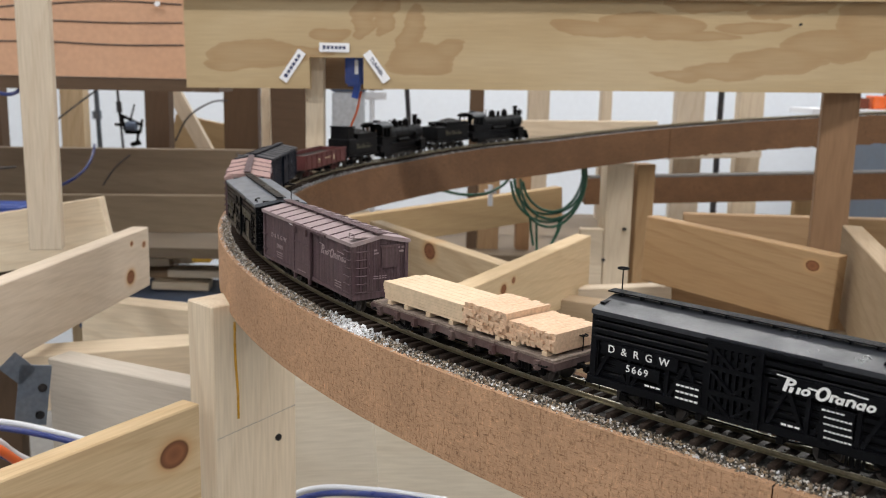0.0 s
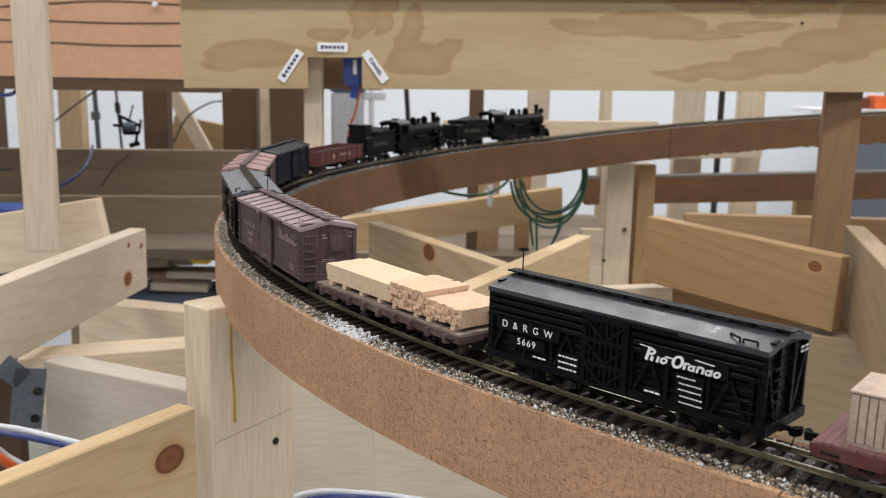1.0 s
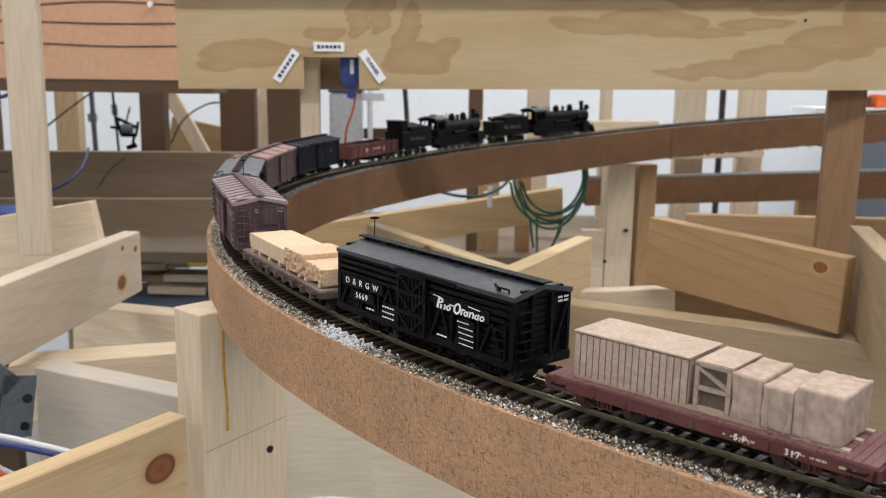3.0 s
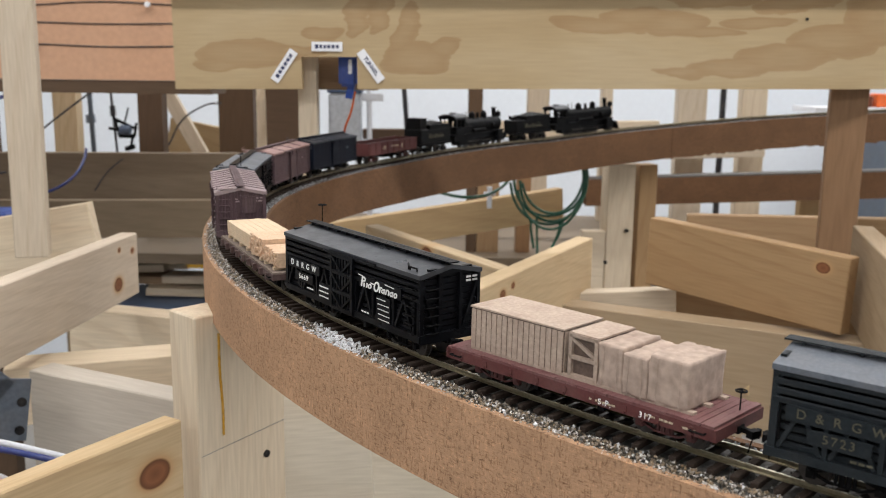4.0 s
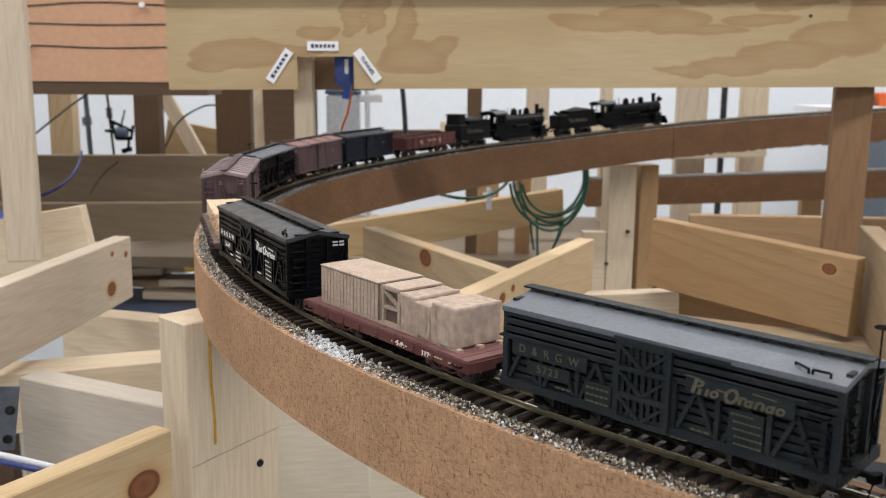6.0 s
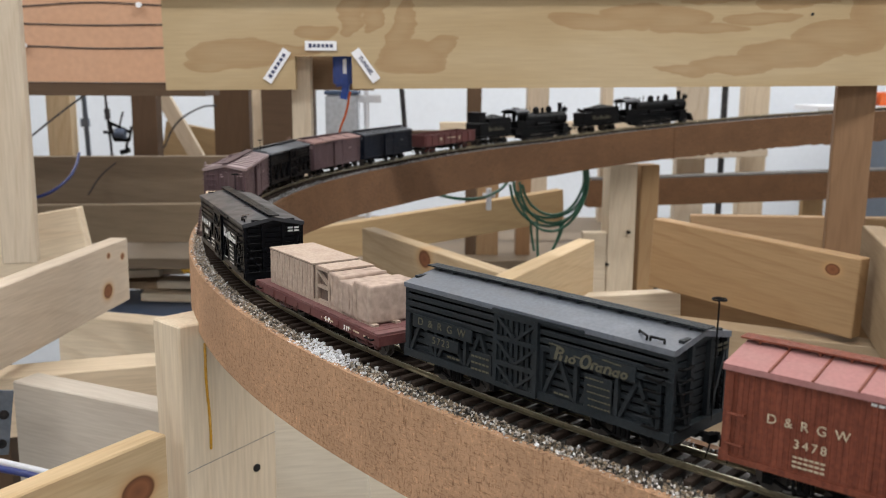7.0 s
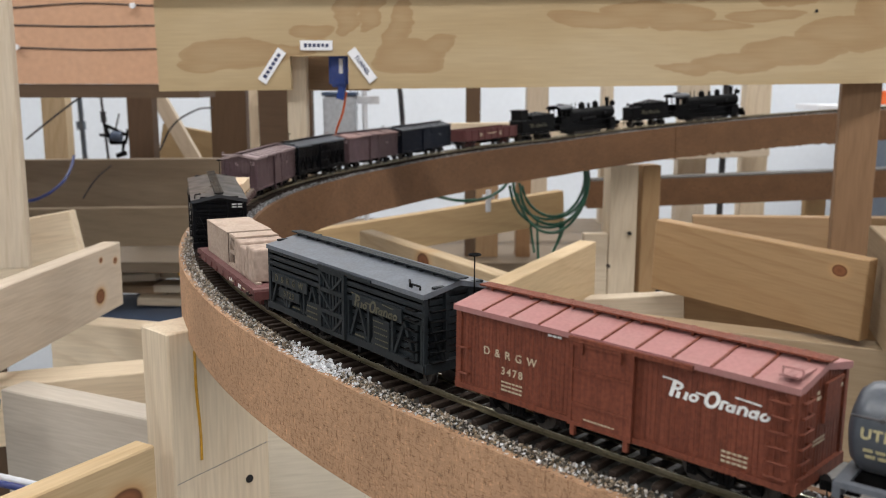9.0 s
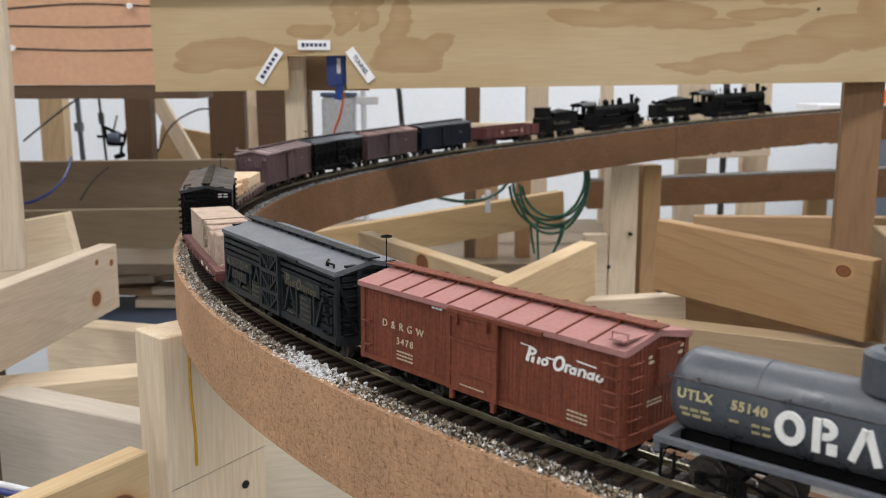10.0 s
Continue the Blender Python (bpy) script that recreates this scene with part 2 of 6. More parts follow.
BALLAST = stones("ballast_grit", [(0.0, (0.03, 0.026, 0.022)), (0.3, (0.11, 0.09, 0.065)), (0.5, (0.26, 0.20, 0.14)), (0.66, (0.34, 0.24, 0.14)), (0.8, (0.44, 0.40, 0.35)), (0.9, (0.6, 0.56, 0.51)), (1.0, (0.82, 0.80, 0.78))], 0.3)
GREY_GRIT = stones("grey_grit", [(0.0, (0.10, 0.10, 0.10)), (0.6, (0.26, 0.26, 0.265)), (1.0, (0.48, 0.48, 0.49))])
DARK_GRIT = stones("dark_grit", [(0.0, (0.015, 0.012, 0.01)), (0.6, (0.05, 0.042, 0.034)), (0.85, (0.12, 0.11, 0.09)), (1.0, (0.4, 0.39, 0.38))])
GLUED = stones("glued_ballast", [(0.0, (0.45, 0.45, 0.45)), (0.4, (0.75, 0.76, 0.78)), (1.0, (0.9, 0.9, 0.92))], 0.25)
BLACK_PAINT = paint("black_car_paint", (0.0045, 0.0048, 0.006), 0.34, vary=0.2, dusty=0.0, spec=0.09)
# roof colours are set paler than the sides of their own cars
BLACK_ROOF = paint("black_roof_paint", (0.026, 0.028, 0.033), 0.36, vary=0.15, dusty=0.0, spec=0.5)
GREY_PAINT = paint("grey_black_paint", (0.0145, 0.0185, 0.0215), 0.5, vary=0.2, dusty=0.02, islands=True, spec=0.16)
GREY_ROOF = paint("grey_roof_paint", (0.105, 0.118, 0.138), 0.5, vary=0.15, dusty=0.08)
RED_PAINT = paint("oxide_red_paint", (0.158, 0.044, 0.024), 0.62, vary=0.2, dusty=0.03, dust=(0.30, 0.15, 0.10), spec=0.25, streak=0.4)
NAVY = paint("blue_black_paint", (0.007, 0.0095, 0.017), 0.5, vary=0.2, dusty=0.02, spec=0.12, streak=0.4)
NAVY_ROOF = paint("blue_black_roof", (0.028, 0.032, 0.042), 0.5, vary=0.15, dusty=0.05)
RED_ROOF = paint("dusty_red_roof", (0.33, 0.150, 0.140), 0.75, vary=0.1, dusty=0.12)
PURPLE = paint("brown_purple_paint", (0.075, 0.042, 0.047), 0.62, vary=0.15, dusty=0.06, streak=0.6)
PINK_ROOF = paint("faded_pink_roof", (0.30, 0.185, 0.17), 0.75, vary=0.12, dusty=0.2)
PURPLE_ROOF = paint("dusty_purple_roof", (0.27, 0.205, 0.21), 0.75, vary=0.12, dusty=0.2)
MAROON = paint("maroon_paint", (0.105, 0.032, 0.030), 0.55, vary=0.12, dusty=0.05, spec=0.3)
MAROON_DECK = paint("dusty_maroon_deck", (0.16, 0.070, 0.068), 0.7, vary=0.15, dusty=0.12, spec=0.3)
FLAT_BROWN = paint("brown_flat_car_paint", (0.075, 0.04, 0.037), 0.6, vary=0.2, dusty=0.15)
DECK = paint("grey_deck_boards", (0.20, 0.155, 0.125), 0.8, vary=0.25, islands=True)
CRATE = paint("grey_pink_crate_wood", (0.40, 0.31, 0.245), 0.8, vary=0.15, dusty=0.2, dust=(0.2, 0.12, 0.09), islands=True)
# darker copy of the crate wood, for the shade between battens
CRATE_DARK = paint("dark_crate_gaps", (0.13, 0.09, 0.07), 0.85, vary=0.2)
TARP = paint("pink_tan_canvas", (0.40, 0.305, 0.245), 0.85, grain=350, vary=0.2, dusty=0.35, dust=(0.20, 0.13, 0.10))
PINK_LUMBER = paint("cut_board_wood", (0.60, 0.415, 0.275), 0.7, grain=700, vary=0.15, dusty=0.14, dust=(0.50, 0.24, 0.13), islands=True)
TUB = paint("dull_blue_plastic", (0.05, 0.08, 0.14), 0.5, vary=0.1, grain=200)
LUMBER = paint("fresh_strip_wood", (0.60, 0.46, 0.31), 0.7, grain=500, vary=0.08, dusty=0.06, dust=(0.6, 0.35, 0.2), islands=True)
TANK = paint("dark_grey_tank_paint", (0.062, 0.071, 0.085), 0.33, vary=0.12, dusty=0.10, dust=(0.2, 0.2, 0.21))
IRON = paint("black_iron", (0.0055, 0.0055, 0.006), 0.55, 0.0, vary=0.3, dusty=0.01, spec=0.06)
LOCO = paint("engine_black", (0.0035, 0.0035, 0.004), 0.4, vary=0.3, dusty=0.01, spec=0.10)
COAL = stones("coal_lumps", [(0, (0.008,) * 3), (1, (0.03,) * 3)], 0.4)
WHEEL = paint("wheel_metal", (0.055, 0.048, 0.042), 0.45, 0.4, vary=0.2)
WHITE_INK = paint("white_lettering", (0.80, 0.80, 0.78), 0.6, vary=0.05, dusty=0.02)
GOLD_INK = paint("gold_lettering", (0.46, 0.40, 0.22), 0.6, vary=0.1, dusty=0.05)
DULL_INK = paint("dull_gold_lettering", (0.085, 0.078, 0.050), 0.7, vary=0.2, dusty=0.02)
CREAM_INK = paint("cream_lettering", (0.52, 0.44, 0.31), 0.6, grain=1500, vary=0.3, dusty=0.02)
LABEL = paint("white_tape", (0.80, 0.80, 0.82), 0.5, vary=0.02, dusty=0.02)
LABEL_INK = paint("dark_blue_print", (0.03, 0.04, 0.10), 0.6, vary=0.1)
BLUE = paint("blue_plastic", (0.012, 0.05, 0.26), 0.4, vary=0.1, grain=200)
GREEN_WIRE = paint("green_wire", (0.01, 0.085, 0.05), 0.35, vary=0.1)
BLUE_WIRE = paint("blue_wire", (0.02, 0.035, 0.16), 0.35, vary=0.1)
WHITE_WIRE = paint("white_wire", (0.62, 0.64, 0.68), 0.4, vary=0.05)
ORANGE_WIRE = paint("orange_wire", (0.75, 0.13, 0.02), 0.4, vary=0.05)
BLACK_WIRE = paint("black_wire", (0.02, 0.02, 0.025), 0.4, vary=0.1)
STEEL = paint("galvanised_steel", (0.13, 0.155, 0.19), 0.45, 0.6, vary=0.15, grain=300)
SCREW = paint("black_screw", (0.015, 0.015, 0.017), 0.35, 0.6)
YELLOW = paint("yellow_plastic", (0.65, 0.35, 0.01), 0.5, grain=200)
CASE = paint("grey_translucent_plastic", (0.42, 0.45, 0.49), 0.35, vary=0.15, grain=120)
SAP = paint("yellow_sap", (0.52, 0.27, 0.02), 0.25, vary=0.15)


# ---- mesh helpers ----
def box(bm, x, y, z, sx, sy, sz, turn=None):
    """A block centred at x, y, z."""
    m = Matrix.LocRotScale((x, y, z), Euler([radians(a) for a in turn]) if turn else None, (sx, sy, sz))
    return bmesh.ops.create_cube(bm, size=1, matrix=m)["verts"]


def rod(bm, a, b, r, seg=8, r2=None):
    a, b = Vector(a), Vector(b)
    d = b - a
    m = Matrix.Translation((a + b) / 2) @ d.to_track_quat("Z", "Y").to_matrix().to_4x4()
    return bmesh.ops.create_cone(bm, cap_ends=True, segments=seg, radius1=r, radius2=r if r2 is None else r2, depth=d.length, matrix=m)["verts"]


def bevel(bm, w, seg=1):
    bmesh.ops.bevel(bm, geom=list(bm.edges), offset=w, segments=seg, affect="EDGES", clamp_overlap=True)


def part(name, bm, material, parent=None, label="", at=None, smooth=False):
    me = bpy.data.meshes.new(name)
    bm.normal_update()
    bm.to_mesh(me)
    bm.free()
    for mm in material if isinstance(material, (list, tuple)) else [material]:
        me.materials.append(mm)
    if smooth:
        for p in me.polygons:
            p.use_smooth = True
    ob = new(name, me)
    ob.parent = parent
    if at is not None:
        ob.matrix_basis = at
    return tagged(ob, label)


def mesh_of(name, verts, faces, material):
    me = bpy.data.meshes.new(name)
    me.from_pydata(verts, [], faces)
    me.update()
    me.materials.append(material)
    return me


def wire(name, points, r, material, parent=None, label="", category="wire", at=None):
    cu = bpy.data.curves.new(name, "CURVE")
    cu.dimensions, cu.bevel_depth, cu.bevel_resolution, cu.resolution_u = "3D", r, 2, 8
    sp = cu.splines.new("BEZIER")
    sp.bezier_points.add(len(points) - 1)
    for bp, p in zip(sp.bezier_points, points):
        bp.co = p
        bp.handle_left_type = bp.handle_right_type = "AUTO"
    ob = new(name + "_curve", cu)
    me = bpy.data.meshes.new_from_object(ob.evaluated_get(bpy.context.evaluated_depsgraph_get()))
    bpy.data.objects.remove(ob)
    me.name = name
    me.materials.clear()
    me.materials.append(material)
    for p in me.polygons:
        p.use_smooth = True
    ob = new(name, me)
    ob.parent = parent
    if at is not None:
        ob.matrix_basis = at
    return tagged(ob, label, category if parent is None else "")


def words(text, size, material, parent, at, name="lettering", spread=1.0, bold=0.0, slant=0.0):
    cu = bpy.data.curves.new(name, "FONT")
    cu.body, cu.size, cu.extrude, cu.align_x, cu.align_y = text, size, 0.00012, "CENTER", "CENTER"
    cu.space_character, cu.offset, cu.shear = spread, bold, slant
    ob = new(name + "_type", cu)
    me = bpy.data.meshes.new_from_object(ob.evaluated_get(bpy.context.evaluated_depsgraph_get()))
    bpy.data.objects.remove(ob)
    me.materials.clear()
    me.materials.append(material)
    ob = new(name, me)
    ob.parent = parent
    ob.matrix_basis = at
    return ob


# ---- the track's line: arc length s, from a point at its left turn ----
BENDS = [(-1.3, -0.044), (-0.7, 0.411), (-0.35, 1.575), (0.0, 1.733), (0.35, 0.974), (0.7, 1.409), (1.0, 0.897), (1.5, 0.721), (3.0, 0.3)]
GRADE = 0.0121
STEP = 0.005


def rise(s):
    return GRADE * s if s < 0 else float(np.interp(s, [0, 0.35, 0.7, 1.1, 1.6, 2.8], [0, 0.0027, 0.0126, 0.0401, 0.0692, 0.11]))


def track_line():
    s = np.arange(-1.7, 2.9, STEP)
    k = np.interp(s + STEP / 2, [b[0] for b in BENDS], [b[1] for b in BENDS])
    i0 = int(round(1.7 / STEP))
    ph = np.concatenate([[0], np.cumsum(k * STEP)])
    ph -= ph[i0]
    mid = (ph[:-1] + ph[1:]) / 2
    x = np.concatenate([[0], np.cumsum(np.sin(mid) * STEP)])
    y = np.concatenate([[0], np.cumsum(np.cos(mid) * STEP)])
    return np.append(s, s[-1] + STEP), x - x[i0] - 0.1524, y - y[i0] + 0.7403, ph


LINE = track_line()


def on_track(s, off=0.0, z=0.0):
    """A place beside the track: off metres to the outer side of the bend, z over the rails' top."""
    x, y, a = (np.interp(s, LINE[0], LINE[n]) for n in (1, 2, 3))
    return Vector((x - off * math.cos(a), y + off * math.sin(a), z + rise(s)))


def track_pose(s, half):
    a, b = on_track(s - half), on_track(s + half)
    d = b - a
    c = (a + b) / 2
    return pose(c.x, c.y, c.z, 0, -math.degrees(math.asin(d.z / d.length)), math.degrees(math.atan2(d.y, d.x)))


def swept(bm, profile, s0, s1, step=0.01, shape=None):
    """Sweeps a closed profile of (off, z) along the track."""
    last, n = None, max(2, int(round((s1 - s0) / step)) + 1)
    for i in range(n):
        s = s0 + (s1 - s0) * i / (n - 1)
        ring = [bm.verts.new(on_track(s, *(shape(s, o, z) if shape else (o, z)))) for o, z in profile]
        if last:
            for j in range(len(ring)):
                k = (j + 1) % len(ring)
                bm.faces.new((last[j], last[k], ring[k], ring[j]))
        else:
            bm.faces.new(ring[::-1])
        last = ring
    bm.faces.new(last)
    bmesh.ops.recalc_face_normals(bm, faces=bm.faces)


# ---- room ----
def structure(name, bm, material, label, category):
    return tagged(part(name, bm, material, None, label), "", category, kind="structure")


XW, XE, YS, YN = -3.4, 3.4, -2.6, 3.1
bm = bmesh.new()
box(bm, (XW + XE) / 2, (YS + YN) / 2, FLOOR - 0.05, XE - XW, YN - YS, 0.1)
structure("floor", bm, FLOOR_M, "grey smooth workshop floor", "floor")
bm = bmesh.new()
box(bm, (XW + XE) / 2, (YS + YN) / 2, CEILING + 0.05, XE - XW, YN - YS, 0.1)
structure("ceiling", bm, CEIL, "plain white workshop ceiling", "ceiling")
for name, x, y, sx, sy in (("wall_north", 0, YN + 0.06, XE - XW, 0.12), ("wall_south", 0, YS - 0.06, XE - XW, 0.12), ("wall_west", XW - 0.06, 0.25, 0.12, YN - YS), ("wall_east", XE + 0.06, 0.25, 0.12, YN - YS)):
    bm = bmesh.new()
    box(bm, x, y, (FLOOR + CEILING) / 2, sx, sy, CEILING - FLOOR)
    structure(name, bm, WALL, "plain bluish-white painted wall", "wall")

glow, gnt, gb = shader("lit_diffuser", 0.5)
gb.inputs["Emission Color"].default_value = (1.0, 0.97, 0.92, 1)
gb.inputs["Emission Strength"].default_value = 3.0
for x, y in LIGHTS:
    e = tagged(new("ceiling_light"), "unseen white strip light with lit diffuser on ceiling", "ceiling light", "ceiling lights")
    e.matrix_basis = pose(x, y, CEILING)
    bm = bmesh.new()
    box(bm, 0, 0, -0.025, 1.26, 0.26, 0.05)
    bevel(bm, 0.006)
    part("frame", bm, LABEL, e)
    bm = bmesh.new()
    box(bm, 0, 0, -0.055, 1.2, 0.2, 0.008)
    part("diffuser", bm, glow, e, "lit diffuser")
    la = bpy.data.lights.new("strip_light", "AREA")
    la.shape, la.size, la.size_y, la.energy, la.color = "RECTANGLE", 1.2, 0.2, LIGHT_POWER, (1.0, 0.985, 0.985)
    lo = new("strip_light_lamp", la)
    lo.matrix_basis = pose(x, y, CEILING - 0.065)


# ---- timber ----
def board(name, label, p0, p1, high, thick, material, category="board", group="", drop=None, edge=0.0009, knots=()):
    """A plank whose upper front edge runs from p0 to p1; it stands on edge, its thickness goes to the left of that line."""
    p0, p1 = Vector(p0), Vector(p1)
    d = p1 - p0
    bm = bmesh.new()
    box(bm, d.length / 2, thick / 2, -high / 2, d.length, thick, high)
    bevel(bm, edge)
    ob = part(name, bm, material, None, label)
    ob.matrix_basis = Matrix.Translation(p0) @ Euler((0, -math.asin(d.z / d.length), math.atan2(d.y, d.x))).to_matrix().to_4x4()
    return tagged(ob, "", category, group)


def post(name, label, x, y, top, bottom, w, t, material, turn=0.0, group="", lean=0.0, category="post"):
    """An upright whose own x runs up its length, for the grain."""
    bm = bmesh.new()
    box(bm, (top - bottom) / 2, 0, 0, top - bottom, w, t)
    bevel(bm, 0.0009)
    ob = part(name, bm, material, None, label)
    ob.matrix_basis = Matrix.Translation((x, y, bottom)) @ Euler((0, 0, radians(turn))).to_matrix().to_4x4() @ Matrix(((0, -1, 0, 0), (0, 0, -1, 0), (1, 0, 0, 0), (0, 0, 0, 1)))
    return tagged(ob, "", category, group)


G = "open timber benchwork"
post("riser_post", "pale pine riser post with yellow sap streak, under the hardboard roadbed", -0.1285, 0.5400, -0.0372, FLOOR, 0.062, 0.028, PALE, 46, G)
board("crossbeam", "knotty pine joist with sawn top edge, fixed to the riser post", (-0.284, 0.270, -0.094), (-0.146, 0.497, -0.094), 0.064, 0.014, PALE_KNOT, "joist", G)
board("crossbeam", "greyish pine joist with rounded end and knots", (-0.352, 0.48, -0.060), (-0.317, 0.955, -0.066), 0.064, 0.018, GREY_PINE, "joist", G)
board("crossbeam", "pale pine board on edge behind the upright", (-0.90, 1.03, -0.137), (-0.396, 1.03, -0.046), 0.068, 0.018, PALE, "joist", G)
post("upright", "pale pine upright running from the benchwork past the panel", -0.4395, 0.985, 0.50, -0.098, 0.034, 0.019, PALE, 12, G)
board("crossbeam", "greyed plywood box side", (-0.320, 0.691, -0.130), (-0.165, 0.616, -0.130), 0.16, 0.024, BOX_PLY, "joist", G)
board("crossbeam", "pale pine joist lying low in the frame", (-0.355, 0.722, -0.140), (-0.19, 0.779, -0.140), 0.05, 0.038, PALE, "joist", G)
board("crossbeam", "short pine joist against the post", (-0.3979, 0.9632, -0.150), (-0.2210, 0.9110, -0.150), 0.06, 0.030, PALE, "joist", G)
board("crossbeam", "pine joist with two dark knots and sawn end", (-0.0003, 0.6525, -0.066), (0.161, 0.960, -0.066), 0.064, 0.018, KNOT_D, "joist", G)
board("crossbeam", "brown-streaked pine joist in the middle of the frame", (-0.091, 1.112, -0.080), (0.066, 0.840, -0.080), 0.064, 0.018, KNOT_M, "joist", G)
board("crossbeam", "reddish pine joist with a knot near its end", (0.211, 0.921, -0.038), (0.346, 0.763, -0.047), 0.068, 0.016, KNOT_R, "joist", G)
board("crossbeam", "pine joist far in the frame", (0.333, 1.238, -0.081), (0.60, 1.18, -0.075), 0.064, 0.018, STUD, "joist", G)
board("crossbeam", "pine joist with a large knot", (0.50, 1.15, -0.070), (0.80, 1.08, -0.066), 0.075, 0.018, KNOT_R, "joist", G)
board("crossbeam", "pine joist running towards the front of the bench", (0.384, 0.85, -0.032), (0.28, 0.478, -0.032), 0.085, 0.018, SHADED_PINE, "joist", G)
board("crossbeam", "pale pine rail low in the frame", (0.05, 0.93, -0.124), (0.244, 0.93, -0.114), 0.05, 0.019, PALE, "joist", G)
board("crossbeam", "long pine rail low in the frame", (0.09, 0.900, -0.120), (0.60, 0.634, -0.120), 0.10, 0.028, SHADED_PINE, "joist", G)
post("riser_post", "pale pine riser post with two screws, under the far roadbed", 0.283, 1.472, -0.034, -0.25, 0.045, 0.030, PALE, 12, G)
# separate post in darker wood, added for the riser's shaded side face
post("riser_post", "darker pine post added as the riser's darker side", 0.328, 1.487, -0.036, -0.25, 0.030, 0.030, KNOT_R, 12, G)
post("upright", "pine upright under the plywood front, shade in its brown colour", 0.4465, 1.03, 0.150, -0.30, 0.039, 0.019, BROWN_FRONT, -14, G)
board("crossbeam", "yellow plywood beam under the far roadbed", (-0.20, 1.27, -0.112), (0.20, 1.51, -0.080), 0.05, 0.018, YELLOW_PLY, "joist", G)
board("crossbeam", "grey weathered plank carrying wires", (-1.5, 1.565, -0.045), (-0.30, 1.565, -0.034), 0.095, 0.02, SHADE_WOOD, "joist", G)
board("crossbeam", "plywood beam under the grey plank, shade in its colour", (-1.3, 1.50, -0.118), (-0.25, 1.50, -0.104), 0.062, 0.018, SHADE_WOOD, "joist", G)

# ---- plywood front with a tunnel mouth, tan panel beside it ----
PY = 1.0
front = tagged(new("fascia_board"), "plywood front board with a square tunnel mouth cut in it", "plywood panel")
front.matrix_basis = pose(-0.2833, PY, 0.0819, 0, -0.72, 0.15)
TOP = 0.0965
bm = bmesh.new()
for x0, x1, z0, z1 in ((0, 0.1345, 0, TOP), (0.1345, 0.1935, 0.0335, TOP), (0.1935, 1.45, 0, TOP)):
    box(bm, (x0 + x1) / 2, 0.0065, (z0 + z1) / 2, x1 - x0, 0.013, z1 - z0)
part("board", bm, PLY, front)
bm = bmesh.new()
box(bm, 0.71, 0.004, TOP + 0.0055, 1.45, 0.024, 0.010)
part("top_strip", bm, PLY_EDGE, front, "plywood shelf edge")
# added board whose brown stands in for the shade under the joist
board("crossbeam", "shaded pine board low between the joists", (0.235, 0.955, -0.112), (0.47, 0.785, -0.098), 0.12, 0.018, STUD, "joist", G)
panel = tagged(new("tan_panel"), "tan hardboard panel with thin wires strung on white pins", "panel")
panel.matrix_basis = pose(-1.276, 1.3001, 0.0873)
bm = bmesh.new()
box(bm, 0.478, 0.005, 0.16, 0.957, 0.006, 0.32)
part("sheet", bm, PANEL, panel)
bm = bmesh.new()
box(bm, 0.478, 0.048, -0.0095, 0.957, 0.088, 0.0175)
# dark colour stands in for the shaded underside of the panel
part("ledge", bm, BROWN_STUD, panel, "ledge, shade of the panel's underside in its colour")

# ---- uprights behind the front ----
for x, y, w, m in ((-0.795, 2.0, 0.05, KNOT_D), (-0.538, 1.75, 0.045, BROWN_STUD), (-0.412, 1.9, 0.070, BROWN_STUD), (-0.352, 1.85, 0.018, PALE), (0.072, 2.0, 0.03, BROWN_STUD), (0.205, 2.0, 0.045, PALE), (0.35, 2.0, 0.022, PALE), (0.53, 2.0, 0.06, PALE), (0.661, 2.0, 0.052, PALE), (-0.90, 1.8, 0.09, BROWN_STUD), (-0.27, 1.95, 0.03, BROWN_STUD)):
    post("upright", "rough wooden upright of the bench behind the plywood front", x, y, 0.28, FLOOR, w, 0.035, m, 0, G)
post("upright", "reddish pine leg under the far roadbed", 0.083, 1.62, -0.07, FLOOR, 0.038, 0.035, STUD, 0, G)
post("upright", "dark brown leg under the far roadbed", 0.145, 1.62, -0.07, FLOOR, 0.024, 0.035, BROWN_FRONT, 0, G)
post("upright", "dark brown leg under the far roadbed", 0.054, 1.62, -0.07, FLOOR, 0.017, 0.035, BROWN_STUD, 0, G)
post("upright", "pine upright just behind the tunnel mouth", -0.147, 1.035, 0.135, -0.06, 0.0205, 0.019, PALE, 0, G)

# ---- roadbeds ----
HALF = 0.0213


def depth_of(s):
    return float(np.interp(s, [-0.2, 0.5], [0.0355, 0.047]))


roadbed = tagged(new("hardboard_roadbed"), "curved roadbed of bent brown hardboard strips", "roadbed")
SPLICE = 0.93
torn = random.Random(12)
TORN = [torn.uniform(-0.0022, 0.0012) for _ in range(400)]
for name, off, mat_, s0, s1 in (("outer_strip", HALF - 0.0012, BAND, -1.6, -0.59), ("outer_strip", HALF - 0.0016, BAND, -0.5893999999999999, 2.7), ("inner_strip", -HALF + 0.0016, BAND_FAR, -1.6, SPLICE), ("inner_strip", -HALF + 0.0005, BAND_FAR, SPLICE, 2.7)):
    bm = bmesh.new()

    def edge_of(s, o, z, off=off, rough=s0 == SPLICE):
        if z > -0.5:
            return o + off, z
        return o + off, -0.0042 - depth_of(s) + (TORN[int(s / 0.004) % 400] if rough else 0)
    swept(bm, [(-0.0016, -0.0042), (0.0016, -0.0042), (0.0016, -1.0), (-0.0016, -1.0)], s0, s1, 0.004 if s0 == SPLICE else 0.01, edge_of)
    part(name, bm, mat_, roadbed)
bm = bmesh.new()
